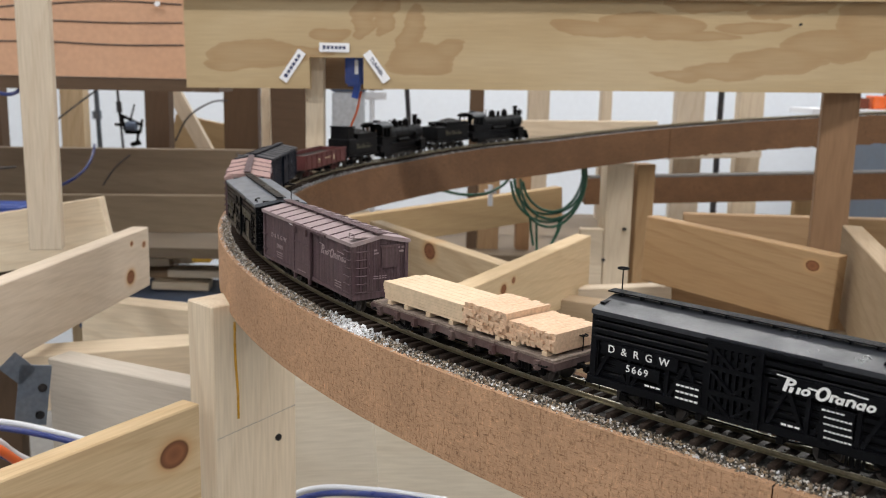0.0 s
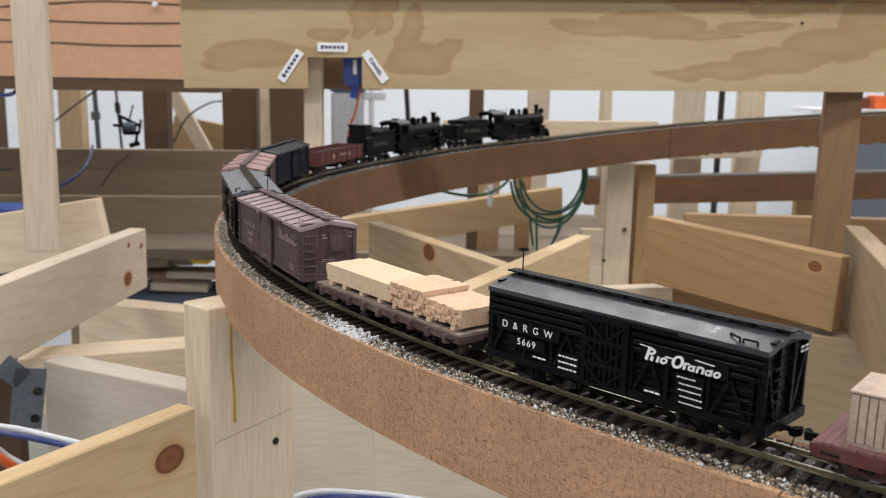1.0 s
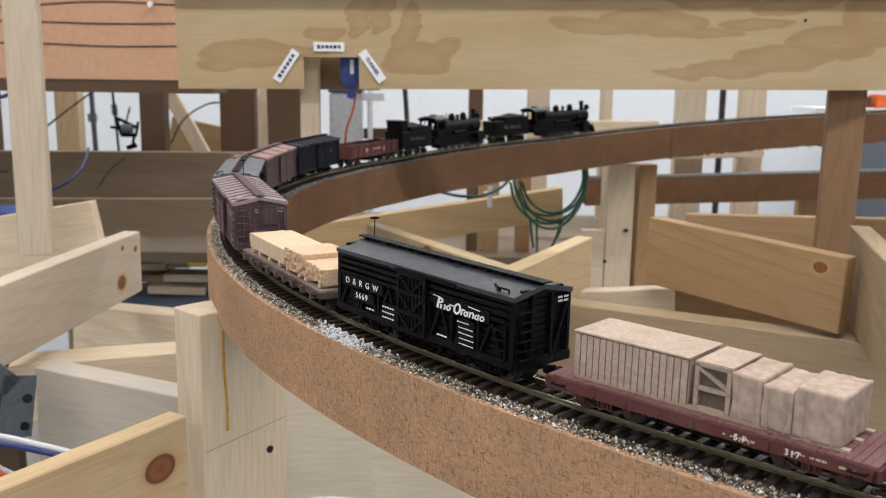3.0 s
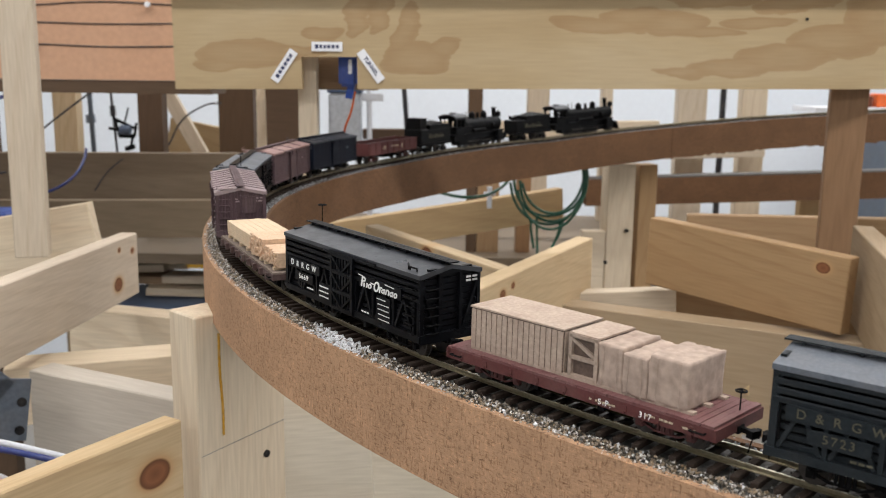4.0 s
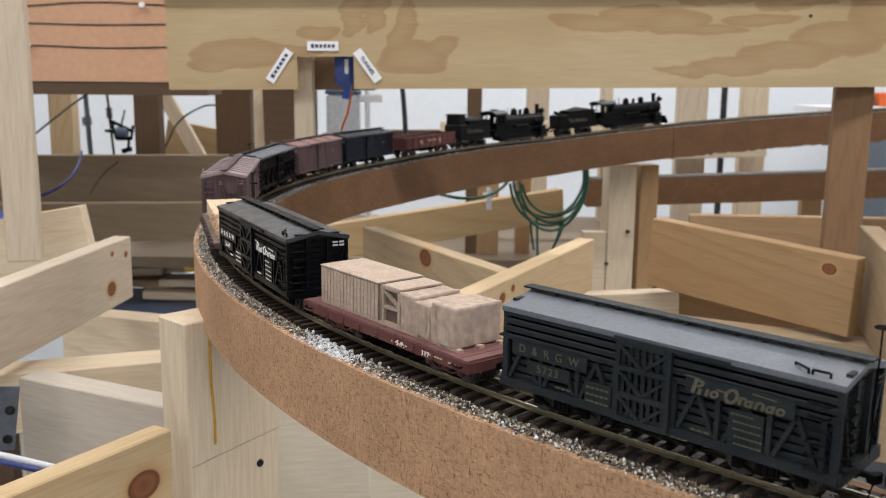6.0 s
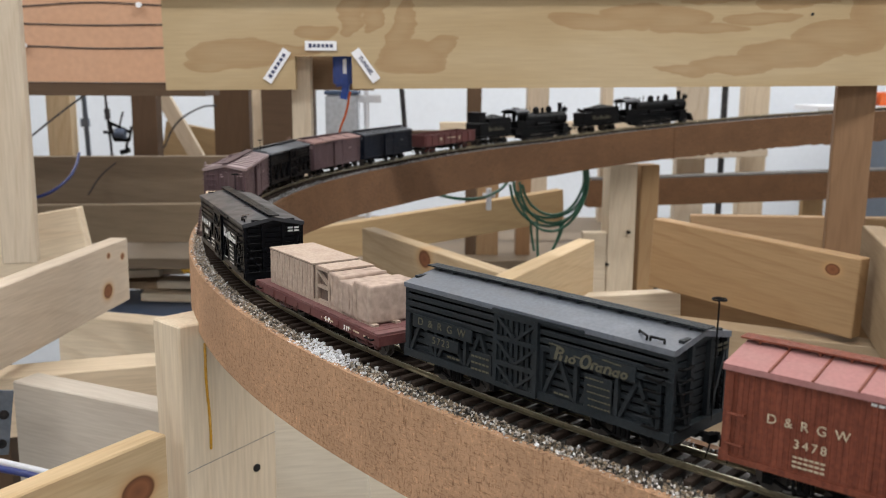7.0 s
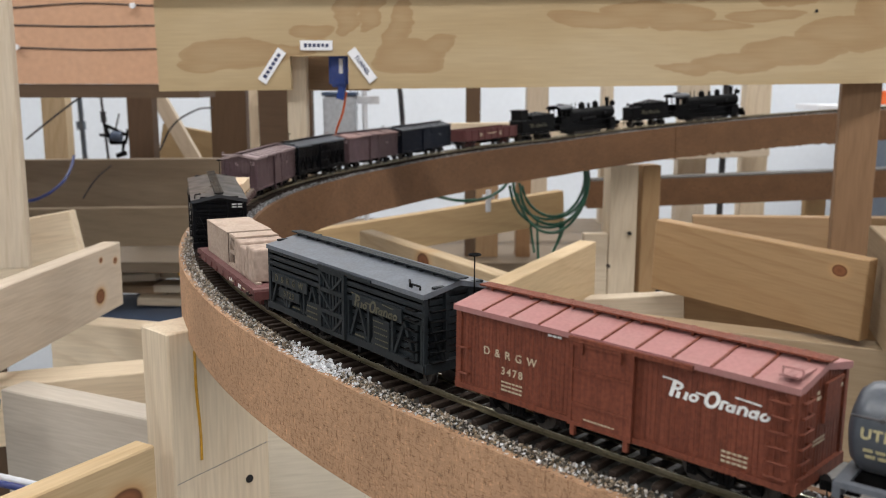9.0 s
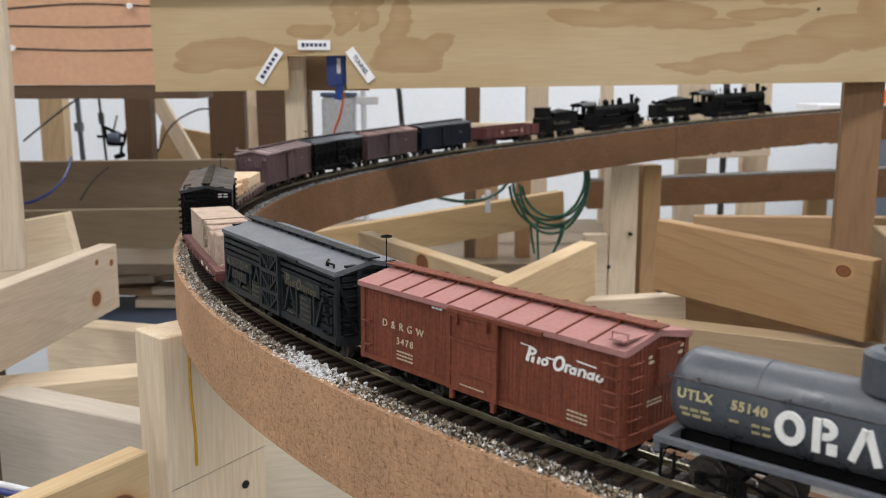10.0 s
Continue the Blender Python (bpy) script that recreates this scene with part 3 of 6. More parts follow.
swept(bm, [(-HALF + 0.0035, -0.006), (HALF - 0.0035, -0.006), (HALF - 0.0035, -1.0), (-HALF + 0.0035, -1.0)], -1.6, 2.7, 0.01, lambda s, o, z: (o, z if z > -0.5 else -0.0022 - depth_of(s)))
part("core", bm, TOP_BED, roadbed)

lower = tagged(new("lower_roadbed"), "lower straight roadbed of hardboard, shade in its dark brown", "roadbed")
bm = bmesh.new()
box(bm, 0.5, 0.02, -0.025, 1.0, 0.04, 0.05)
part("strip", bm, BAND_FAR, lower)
bm = bmesh.new()
box(bm, 0.5, 0.02, 0.0015, 0.98, 0.036, 0.003)
part("roadbed_top", bm, TOP_BED, lower, "grey top")
lower.matrix_basis = pose(0.275, 1.748, -0.092, 0, -2.2, 0.3)

# ---- rails and ties ----
GAUGE = 0.0105
track = tagged(new("railway_track"), "narrow-gauge model track with bronze rails on dark ties", "railway track")
for off in (GAUGE / 2, -GAUGE / 2):
    bm = bmesh.new()
    swept(bm, [(off + o, z) for o, z in ((-0.0009, -0.0018), (0.0009, -0.0018), (0.0009, -0.0015), (0.00025, -0.0012), (0.00025, -0.0006), (0.00048, -0.0005), (0.00048, -0.00006), (-0.00048, -0.00006), (-0.00048, -0.0005), (-0.00025, -0.0006), (-0.00025, -0.0012), (-0.0009, -0.0015))], -1.6, 2.7, 0.01)
    rail = part("rail", bm, RAIL_SIDE, track, "bronze rail")
    bm = bmesh.new()
    swept(bm, [(off - 0.00036, -0.00006), (off + 0.00036, -0.00006), (off + 0.00034, 0), (off - 0.00034, 0)], -1.6, 2.7, 0.01)
    part("rail_head", bm, RAIL_TOP, rail, "polished rail head")
bm = bmesh.new()
box(bm, 0, 0, 0, 0.0024, 0.0252, 0.0019)
bevel(bm, 0.0002)
tie_mesh = bpy.data.meshes.new("tie")
bm.to_mesh(tie_mesh)
bm.free()
tie_mesh.materials.append(TIE)
rng = random.Random(4)
far_ties = bmesh.new()
for i in range(-200, 400):
    s = i * 0.0063
    if s < -1.55 or s > 2.65:
        continue
    p, q = on_track(s), on_track(s + 0.002)
    m = pose(*on_track(s, rng.uniform(-0.0004, 0.0004), -0.00275), 0, 0, math.degrees(math.atan2(q.y - p.y, q.x - p.x)) + rng.uniform(-1.5, 1.5))
    if -0.95 < s < 0.93:
        ob = new("tie", tie_mesh)
        ob.parent, ob.matrix_basis = track, m
    else:
        bmesh.ops.create_cube(far_ties, size=1, matrix=m @ Matrix.Diagonal((0.0027, 0.0252, 0.0019, 1)))
tagged(part("far_ties", far_ties, TIE, track), kind="stuff")


# ---- ballast ----
def grit(name, material, label, count, place, size, seed):
    """Loose stones: octahedra with uneven corners."""
    r = np.random.default_rng(seed)
    corner = np.array([(1, 0, 0), (-1, 0, 0), (0, 1, 0), (0, -1, 0), (0, 0, 1), (0, 0, -1)], float)
    tri = np.array([(0, 2, 4), (2, 1, 4), (1, 3, 4), (3, 0, 4), (2, 0, 5), (1, 2, 5), (3, 1, 5), (0, 3, 5)])
    vs, fs = [], []
    for n in range(count):
        s, off, z = place(r)
        c = np.array(on_track(s, off, z))
        a = r.normal(size=(3, 3))
        q, _ = np.linalg.qr(a)
        v = corner * r.uniform(0.6, 1.3, (6, 1)) * r.uniform(*size)
        vs.append(v @ q + c)
        fs.append(tri + 6 * n)
    me = mesh_of(name, np.concatenate(vs).tolist(), np.concatenate(fs).tolist(), material)
    return tagged(new(name, me), label, "ballast", kind="stuff")


def shoulder(r):
    s = -1.0 + 1.35 * r.random() ** 0.9
    u = r.random()
    off = 0.0124 + 0.0083 * u
    return s, off, -0.0052 + 0.0013 * (1 - u) + 0.0007 * r.random()


def between(r):
    s = -1.0 + 1.5 * r.random()
    n = math.floor(s / 0.0063)
    s = (n + 0.27 + 0.46 * r.random()) * 0.0063
    return s, r.uniform(-0.0115, 0.0125), -0.0056 + 0.0011 * r.random()


def inner(r):
    s = -0.9 + 2.6 * r.random()
    u = r.random()
    return s, -0.0120 - 0.0085 * u, -0.0054 + 0.0016 * (1 - u) + 0.0006 * r.random()


def patch(r):
    s = r.normal(-0.388, 0.011)
    u = r.random() ** 1.5
    return s, 0.0110 + 0.0090 * u, -0.0042 + 0.0010 * (1 - u)


def sprinkle(r):
    s = r.uniform(-0.60, 0.15)
    return s, 0.0105 + 0.0098 * r.random(), -0.0038 + 0.0006 * r.random()


grit("ballast", BALLAST, "grey and brown grit loose along the ties", 24000, shoulder, (0.0003, 0.00078), 1)
grit("ballast", DARK_GRIT, "dark grit between the ties", 7000, between, (0.0003, 0.00075), 2)
grit("ballast", GREY_GRIT, "grey grit on the inner edge of the roadbed", 6000, inner, (0.0005, 0.0009), 3)
grit("ballast", GLUED, "white glued grit patch beside the ties", 620, patch, (0.0004, 0.0008), 4)
grit("ballast", GLUED, "pale stones strewn in the grit", 220, sprinkle, (0.0004, 0.0008), 5)

# ---- small things on and round the benchwork ----
def tape(x, z, turn, text, w, size=0.0047):
    e = thing_at("paper_label", "white printed tape label stuck on the plywood", "label", pose(x, PY - 0.0008, z, 90, 0, 0) @ pose(0, 0, 0, 0, 0, turn), "labels round the tunnel mouth")
    bm = bmesh.new()
    box(bm, 0, 0, 0, w, 0.0097, 0.0006)
    part("tape", bm, LABEL, e)
    if text:
        words(text, size, LABEL_INK, e, pose(0, 0, 0.0004), "lettering", 1.02, 0.00018)
    else:
        bm = bmesh.new()
        n = 6
        for i in range(n):
            x0 = (i - (n - 1) / 2) * w * 0.8 / n
            box(bm, x0, 0, 0.0004, w * 0.8 / n * 0.72, 0.0034 if i else 0.0042, 0.0002)
        part("print", bm, LABEL_INK, e, "dark print")
    return e


def thing_at(name, label, category, m, group=""):
    e = tagged(new(name), label, category, group)
    e.matrix_basis = m
    return e


tape(-0.1219, 0.1281, 0, "", 0.0326)
tape(-0.1674, 0.1076, 56, "", 0.0379)
tape(-0.0757, 0.1084, -54, "TUNNEL", 0.0379, 0.0057)


def screw(x, y, z, way=(0, -1, 0), r=0.0022, label="black screw head sunk in the post"):
    bm = bmesh.new()
    w = Vector(way).normalized()
    p = Vector((x, y, z))
    rod(bm, p - w * 0.004, p + w * 0.0004, r, 14)
    rod(bm, p + w * 0.0003, p + w * 0.0006, r * 0.35, 4)
    return tagged(part("screw", bm, SCREW, None, label), "", "screw", "screws in the benchwork")


# marks on the near riser post: its front face looks this way
FACE = Vector((0.7193, -0.6947, 0))
MID = Vector((-0.1285, 0.5400, 0)) + FACE * 0.0142
ALONG = Vector((0.6947, 0.7193, 0))


def on_post(u, z):
    p = MID + ALONG * u
    return Vector((p.x, p.y, z))


screw(*on_post(0.0164, -0.133), FACE, 0.0024)
screw(*on_post(-0.0211, -0.167), FACE, 0.0024)
wire("sap_streak", [on_post(-0.0154, -0.049), on_post(-0.0154, -0.071), on_post(-0.014, -0.096), on_post(-0.014, -0.112)], 0.0008, SAP, None, "yellow sap run down the riser post", "sap")
wire("pencil_line", [on_post(-0.0296, -0.122), on_post(0.0305, -0.114)], 0.00012, STEEL, None, "thin pencil line across the riser post", "pencil mark")
screw(0.297, 1.4545, -0.140, (0.2, -1, 0), 0.0028)
screw(0.264, 1.448, -0.190, (0.2, -1, 0), 0.0028)

screw(0.383, 1.001, 0.163, (0, -1, 0), 0.0016, "small dark nail head in the plywood front")

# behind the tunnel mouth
# brown of this board carries the shade inside the mouth
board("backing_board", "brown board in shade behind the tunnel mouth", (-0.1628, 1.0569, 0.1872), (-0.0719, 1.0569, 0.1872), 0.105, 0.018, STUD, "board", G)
cl = thing_at("clamp", "blue plastic clamp hanging in the tunnel mouth", "clamp", pose(-0.1022, 1.0243, 0.1061) @ Matrix.Scale(0.76, 4))
bm = bmesh.new()
box(bm, 0, 0, 0, 0.026, 0.022, 0.052)
bevel(bm, 0.004, 2)
part("body", bm, BLUE, cl)
bm = bmesh.new()
box(bm, 0.003, 0, -0.032, 0.010, 0.012, 0.022, (0, 12, 0))
part("jaw", bm, BLUE, cl)
bm = bmesh.new()
box(bm, 0.004, -0.0114, 0.002, 0.005, 0.001, 0.020)
part("grip", bm, LABEL, cl, "pale stripe")
wire("wire", [(-0.0946, 1.0228, 0.0811), (-0.1, 1.0304, 0.0584), (-0.1075, 1.038, 0.0395), (-0.1106, 1.0607, 0.0016)], 0.0012, ORANGE_WIRE, None, "orange wire hanging below the clamp")

# tan panel: pins and strung wires
for p in ((-0.3995, 1.3104, 0.1886), (-0.5558, 1.3001, 0.1352), (-0.6524, 1.3056, 0.1639)):
    bm = bmesh.new()
    rod(bm, (0, 0, 0), (0, -0.0096, 0), 0.0014, 8)
    rod(bm, (0, -0.0064, 0), (0, -0.0104, 0), 0.0038, 14)
    tagged(part("push_pin", bm, LABEL, None, "white round pin holding a wire", pose(p[0], 1.3025, p[2])), "", "pin", "pins on the tan panel")
for a, b, c, d in (((-0.6611, 1.3072, 0.1312), (-0.5558, 1.308, 0.1344), (-0.4593, 1.3072, 0.132), (-0.3676, 1.308, 0.1336)), ((-0.6611, 1.3136, 0.1623), (-0.5686, 1.3136, 0.1639), (-0.4681, 1.3136, 0.1623), (-0.3676, 1.3136, 0.1639)), ((-0.5862, 1.316, 0.1734), (-0.5359, 1.3184, 0.1878), (-0.4689, 1.3192, 0.1918), (-0.3676, 1.3184, 0.1886))):
    wire("wire", [(a[0] - 0.12, 1.3012, a[2]), (b[0], 1.3012, b[2]), (c[0], 1.3012, c[2]), (d[0], 1.3012, d[2])], 0.0009, BLACK_WIRE, None, "thin dark wire strung along the panel")
wire("wire", [(-0.6811, 1.3288, 0.0720), (-0.6420, 1.3080, 0.0640), (-0.6141, 1.3070, 0.0610), (-0.6077, 1.3288, 0.0720)], 0.0028, BLUE_WIRE, None, "dark blue cable under the ledge")
wire("wire", [(-0.498, 1.707, -0.033), (-0.474, 1.716, 0.012), (-0.438, 1.721, 0.037), (-0.416, 1.773, 0.042)], 0.0017, BLACK_WIRE, None, "black cable arching between the uprights")
wire("wire", [(-0.736, 1.711, -0.013), (-0.695, 1.717, 0.020), (-0.661, 1.722, 0.046), (-0.624, 1.706, 0.067)], 0.0018, BLACK_WIRE, None, "black cable slanting across the uprights")
wire("wire", [(-0.584, 1.534, -0.028), (-0.578, 1.500, -0.047), (-0.583, 1.465, -0.068), (-0.606, 1.442, -0.085), (-0.645, 1.461, -0.091)], 0.0024, BLUE_WIRE, None, "dark blue cable hanging over the grey plank")
wire("wire", [(-0.524, 1.531, -0.043), (-0.549, 1.527, -0.065), (-0.569, 1.521, -0.095)], 0.0012, BLACK_WIRE, None, "thin wire over the grey plank")
wire("wire", [(-0.774, 1.491, -0.093), (-0.755, 1.515, -0.074), (-0.715, 1.527, -0.067)], 0.002, BLACK_WIRE, None, "black wire over the grey plank")

# green wire coil under the far roadbed
coil = thing_at("wire_coil", "loose coil of green wire hung under the roadbed", "wire coil", pose(0.166, 1.412, -0.052))
for k, (rx, rz, dx, dy) in enumerate(((0.055, 0.060, 0, 0), (0.050, 0.067, 0.004, -0.004), (0.058, 0.072, -0.002, 0.004), (0.047, 0.055, 0.006, 0.006), (0.053, 0.078, 0.003, -0.007))):
    pts = [(dx + rx * math.cos(a), dy + 0.006 * math.sin(3 * a + k), rz * math.sin(a)) for a in [math.pi * (1.0 + 0.02 * k + i * 0.125 * 1.05) for i in range(9)]]
    wire("loop", pts, 0.0022, GREEN_WIRE, coil)
for x, s in ((-0.028, 1), (-0.018, 1.1), (0.022, 0.95), (0.018, 1)):
    wire("tail", [(x, -0.004, -0.062), (x * 0.9, 0, -0.085 * s), (x * 0.6 - 0.004, 0, -0.110 * s)], 0.0020, GREEN_WIRE, coil)
wire("wire", [(-0.013, 1.294, -0.060), (0.038, 1.292, -0.068), (0.083, 1.334, -0.062), (0.106, 1.368, -0.045)], 0.0022, GREEN_WIRE, None, "green wire draped along the plywood beam")
cl = thing_at("cable_clip", "small steel clip on the plywood beam", "clip", pose(*(0.074, 1.391, -0.081)))
bm = bmesh.new()
rod(bm, (0, 0, -0.016), (0, 0, 0.016), 0.004, 10)
rod(bm, (-0.009, 0, 0.006), (0.009, 0, 0.006), 0.003, 8)
part("body", bm, WHITE_WIRE, cl)

# low left corner: bracket and cables
br = thing_at("steel_bracket", "blue-grey steel angle bracket under the joist", "bracket", pose(*(-0.304, 0.626, -0.138), 0, 8, 25))
bm = bmesh.new()
box(bm, 0, 0, 0, 0.022, 0.002, 0.046)
box(bm, -0.012, 0, 0.020, 0.020, 0.002, 0.016, (0, 38, 0))
part("plate", bm, STEEL, br)
for z in (-0.015, 0.006):
    bm = bmesh.new()
    rod(bm, (0.006, -0.0016, z), (0.006, 0.0005, z), 0.0034, 12)
    part("bolt", bm, SCREW, br)
for a, m, r, lab in ((((-0.332, 0.565, -0.134), (-0.292, 0.565, -0.136), (-0.261, 0.564, -0.142), (-0.217, 0.562, -0.152)), WHITE_WIRE, 0.0022, "white cable low in the bench"), (((-0.326, 0.555, -0.133), (-0.291, 0.555, -0.136), (-0.260, 0.554, -0.141), (-0.223, 0.561, -0.154)), BLUE_WIRE, 0.0022, "blue cable low in the bench"), (((-0.320, 0.544, -0.139), (-0.294, 0.542, -0.147), (-0.284, 0.559, -0.163), (-0.273, 0.577, -0.179)), BLUE_WIRE, 0.0024, "blue cable low in the bench"), (((-0.309, 0.525, -0.129), (-0.287, 0.524, -0.135), (-0.280, 0.541, -0.152), (-0.276, 0.558, -0.169)), ORANGE_WIRE, 0.0032, "orange cable low in the bench"), (((-0.315, 0.536, -0.128), (-0.292, 0.535, -0.134), (-0.283, 0.551, -0.153), (-0.272, 0.559, -0.164)), WHITE_WIRE, 0.0024, "white cable low in the bench"),
                     (((-0.113, 0.6, -0.205), (-0.096, 0.6, -0.197), (-0.053, 0.6, -0.196), (0.005, 0.6, -0.203)), WHITE_WIRE, 0.0024, "white cable under the roadbed"), (((-0.107, 0.59, -0.203), (-0.093, 0.59, -0.197), (-0.048, 0.59, -0.195), (0.001, 0.59, -0.201)), BLUE_WIRE, 0.0024, "blue cable under the roadbed")):
    wire("cable", list(a), r, m, None, lab, "cable")

# far clutter
rod_ = thing_at("fishing_rod", "black fishing rod with spinning reel leaning behind the bench", "fishing rod", pose(*(-0.705, 2.015, -0.019)))
bm = bmesh.new()
rod(bm, (-0.004, 0, 0.11), (0.006, 0, -0.06), 0.0028, 8)
rod(bm, (0, 0, 0.045), (0.001, 0, 0.022), 0.006, 10)
part("shaft", bm, BLACK_WIRE, rod_)
bm = bmesh.new()
rod(bm, (0.0, 0, 0.018), (0.050, 0, -0.006), 0.0035, 8)
rod(bm, (0.006, 0, 0.012), (0.012, 0, -0.020), 0.0030, 8)
rod(bm, (0.012, 0, -0.020), (0.044, 0, -0.020), 0.0045, 8)
rod(bm, (0.044, 0, -0.022), (0.050, 0, 0.008), 0.0030, 8)
rod(bm, (0.040, 0, -0.022), (0.036, 0, -0.046), 0.0030, 8)
rod(bm, (0.024, 0, -0.048), (0.044, 0, -0.042), 0.0052, 8)
rod(bm, (0.024, 0, 0.006), (0.034, 0, 0.040), 0.0018, 6)
rod(bm, (-0.010, 0, -0.004), (0.010, 0, -0.006), 0.0032, 8)
part("reel", bm, IRON, rod_, "dark reel with crank and handle")
bm = bmesh.new()
rod(bm, (0.016, -0.004, -0.006), (0.038, -0.004, -0.008), 0.0105, 14)
part("spool", bm, TUB, rod_, "blue-grey spool")
pole = thing_at("metal_pole", "thin grey metal pole behind the bench", "pole", pose(*(-0.772, 2.068, -0.009)))
bm = bmesh.new()
rod(bm, (-0.002, 0, 0.12), (0.004, 0, -0.10), 0.0055, 10)
rod(bm, (-0.001, 0, 0.012), (0.0, 0, -0.006), 0.010, 12)
part("shaft", bm, STEEL, pole)
pole = thing_at("metal_pole", "black metal pole behind the bench", "pole", pose(*(0.637, 2.129, 0.038)))
bm = bmesh.new()
rod(bm, (0, 0, 0.10), (0, 0, -0.9), 0.007, 10)
part("shaft", bm, BLACK_WIRE, pole)
for p, s, lab in (((-0.661, 1.336, -0.101), (0.09, 0.06, 0.03), "blue plastic bin on the bench frame"), ((-0.486, 1.604, -0.295), (0.26, 0.2, 0.05), "blue plastic tub under the bench"), ((0.301, 1.711, -0.270), (0.35, 0.25, 0.06), "dull blue tub on the lower shelf"), ((0.145, 1.864, -0.267), (0.2, 0.2, 0.05), "dull blue tub on the lower shelf")):
    e = thing_at("storage_tub", lab, "tub", pose(p[0], p[1], p[2]))
    bm = bmesh.new()
    box(bm, 0, 0, -s[2] / 2, *s)
    bevel(bm, 0.006, 2)
    part("body", bm, TUB if s[0] > 0.1 else BLUE, e)
    bm = bmesh.new()
    box(bm, 0, 0, -0.004, s[0] + 0.012, s[1] + 0.012, 0.006)
    part("rim", bm, TUB if s[0] > 0.1 else BLUE, e)
e = thing_at("yellow_tool", "yellow plastic tool lying among offcuts", "tool", pose(*(-0.416, 1.567, -0.223)))
bm = bmesh.new()
box(bm, 0, 0, 0, 0.034, 0.03, 0.016)
bevel(bm, 0.004)
part("body", bm, YELLOW, e)
rr_ = random.Random(31)
for k in range(9):
    p = ((-0.541, 1.669, -0.225), (-0.513, 1.684, -0.248), (-0.488, 1.719, -0.228), (-0.446, 1.621, -0.259), (-0.523, 1.640, -0.264), (-0.467, 1.597, -0.276), (-0.445, 1.708, -0.231), (-0.552, 1.663, -0.252), (-0.526, 1.771, -0.220))[k]
    board("wood_offcut", "short pine offcut piled under the bench", (p[0] - 0.05, p[1], p[2]), (p[0] + 0.05, p[1] + rr_.uniform(-0.03, 0.03), p[2] + rr_.uniform(-0.006, 0.006)), 0.014, 0.05, PALE if k % 2 else STUD, "offcut", "pine offcuts")
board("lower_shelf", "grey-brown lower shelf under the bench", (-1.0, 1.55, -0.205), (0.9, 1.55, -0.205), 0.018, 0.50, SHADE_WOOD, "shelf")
e = thing_at("wall_shelf", "white shelf with small red and orange packets", "shelf", pose(*(1.188, 2.434, 0.034)))
bm = bmesh.new()
box(bm, 0, 0, -0.01, 0.5, 0.16, 0.014)
part("plank", bm, LABEL, e)
for k in range(6):
    bm = bmesh.new()
    box(bm, -0.10 + 0.045 * k, 0, 0.012 + 0.003 * (k % 3), 0.034, 0.05, 0.028 + 0.006 * (k % 3))
    bevel(bm, 0.002)
    part("packet", bm, ORANGE_WIRE if k % 2 else RED_PAINT, e, "small red packet")
e = thing_at("grey_cabinet", "blue-grey metal cabinet against the wall", "cabinet", pose(1.66, 2.75, -0.55))
bm = bmesh.new()
box(bm, 0, 0, 0, 0.75, 0.5, 1.06)
bevel(bm, 0.006)
part("body", bm, STEEL, e)
bm = bmesh.new()
box(bm, 0, -0.256, 0.3, 0.70, 0.012, 0.38)
bevel(bm, 0.003)
part("drawer", bm, STEEL, e)
# low dark sill, grey case and thin pole seen below the tunnel mouth
board("window_sill", "dark brown sill along the far wall side", (-0.172, 2.05, -0.02), (0.064, 2.05, -0.017), 0.022, 0.03, BROWN_STUD, "sill")
case = thing_at("plastic_case", "grey translucent plastic case behind the bench", "case", pose(-0.199, 1.95, 0.015))
bm = bmesh.new()
box(bm, 0, 0, -0.012, 0.066, 0.05, 0.115)
bevel(bm, 0.004, 2)
part("body", bm, CASE, case)
bm = bmesh.new()
box(bm, 0, 0, 0.049, 0.070, 0.054, 0.008)
bevel(bm, 0.002)
part("lid", bm, TUB, case)
pole = thing_at("metal_pole", "thin white pole behind the tunnel mouth", "pole", pose(-0.147, 1.95, 0.056))
bm = bmesh.new()
rod(bm, (-0.004, 0, 0.10), (0.006, 0, -1.1), 0.0055, 10)
part("shaft", bm, WHITE_WIRE, pole)
bm = bmesh.new()
box(bm, 0.0, -0.003, -0.004, 0.055, 0.006, 0.016)
bevel(bm, 0.001)
part("plate", bm, WHITE_WIRE, pole, "small white plate")
wire("wire", [(-0.093, 1.9, 0.136), (-0.077, 1.9, 0.076), (-0.073, 1.9, 0.036), (-0.069, 1.9, -0.024)], 0.005, BLACK_WIRE, None, "thick black cable hanging behind the bench")
post("upright", "yellow pine stub behind the lower roadbed", 0.737, 1.85, -0.125, FLOOR, 0.04, 0.02, YELLOW_PLY, 0, G)
# sawn planks and rails seen between the roadbeds
board("crossbeam", "yellow pine strut slanting below the rail", (0.276, 0.8, -0.179), (0.308, 0.8, -0.131), 0.016, 0.012, YELLOW_PLY, "strut", G)
board("crossbeam", "pale pine rail behind the far roadbed", (0.30, 1.90, -0.014), (0.66, 1.90, -0.002), 0.055, 0.018, PALE, "joist", G)
board("crossbeam", "pine rail behind the far roadbed", (0.00, 1.80, 0.012), (0.42, 1.80, 0.018), 0.03, 0.018, PALE, "joist", G)
board("crossbeam", "slanting pine brace behind the uprights", (-0.66, 2.05, 0.20), (-0.50, 2.05, -0.10), 0.03, 0.018, PALE, "brace", G)
board("crossbeam", "tan plywood sheet edge leaning behind the bench", (-0.62, 2.15, -0.005), (-0.46, 2.15, -0.035), 0.16, 0.018, YELLOW_PLY, "plywood", G)
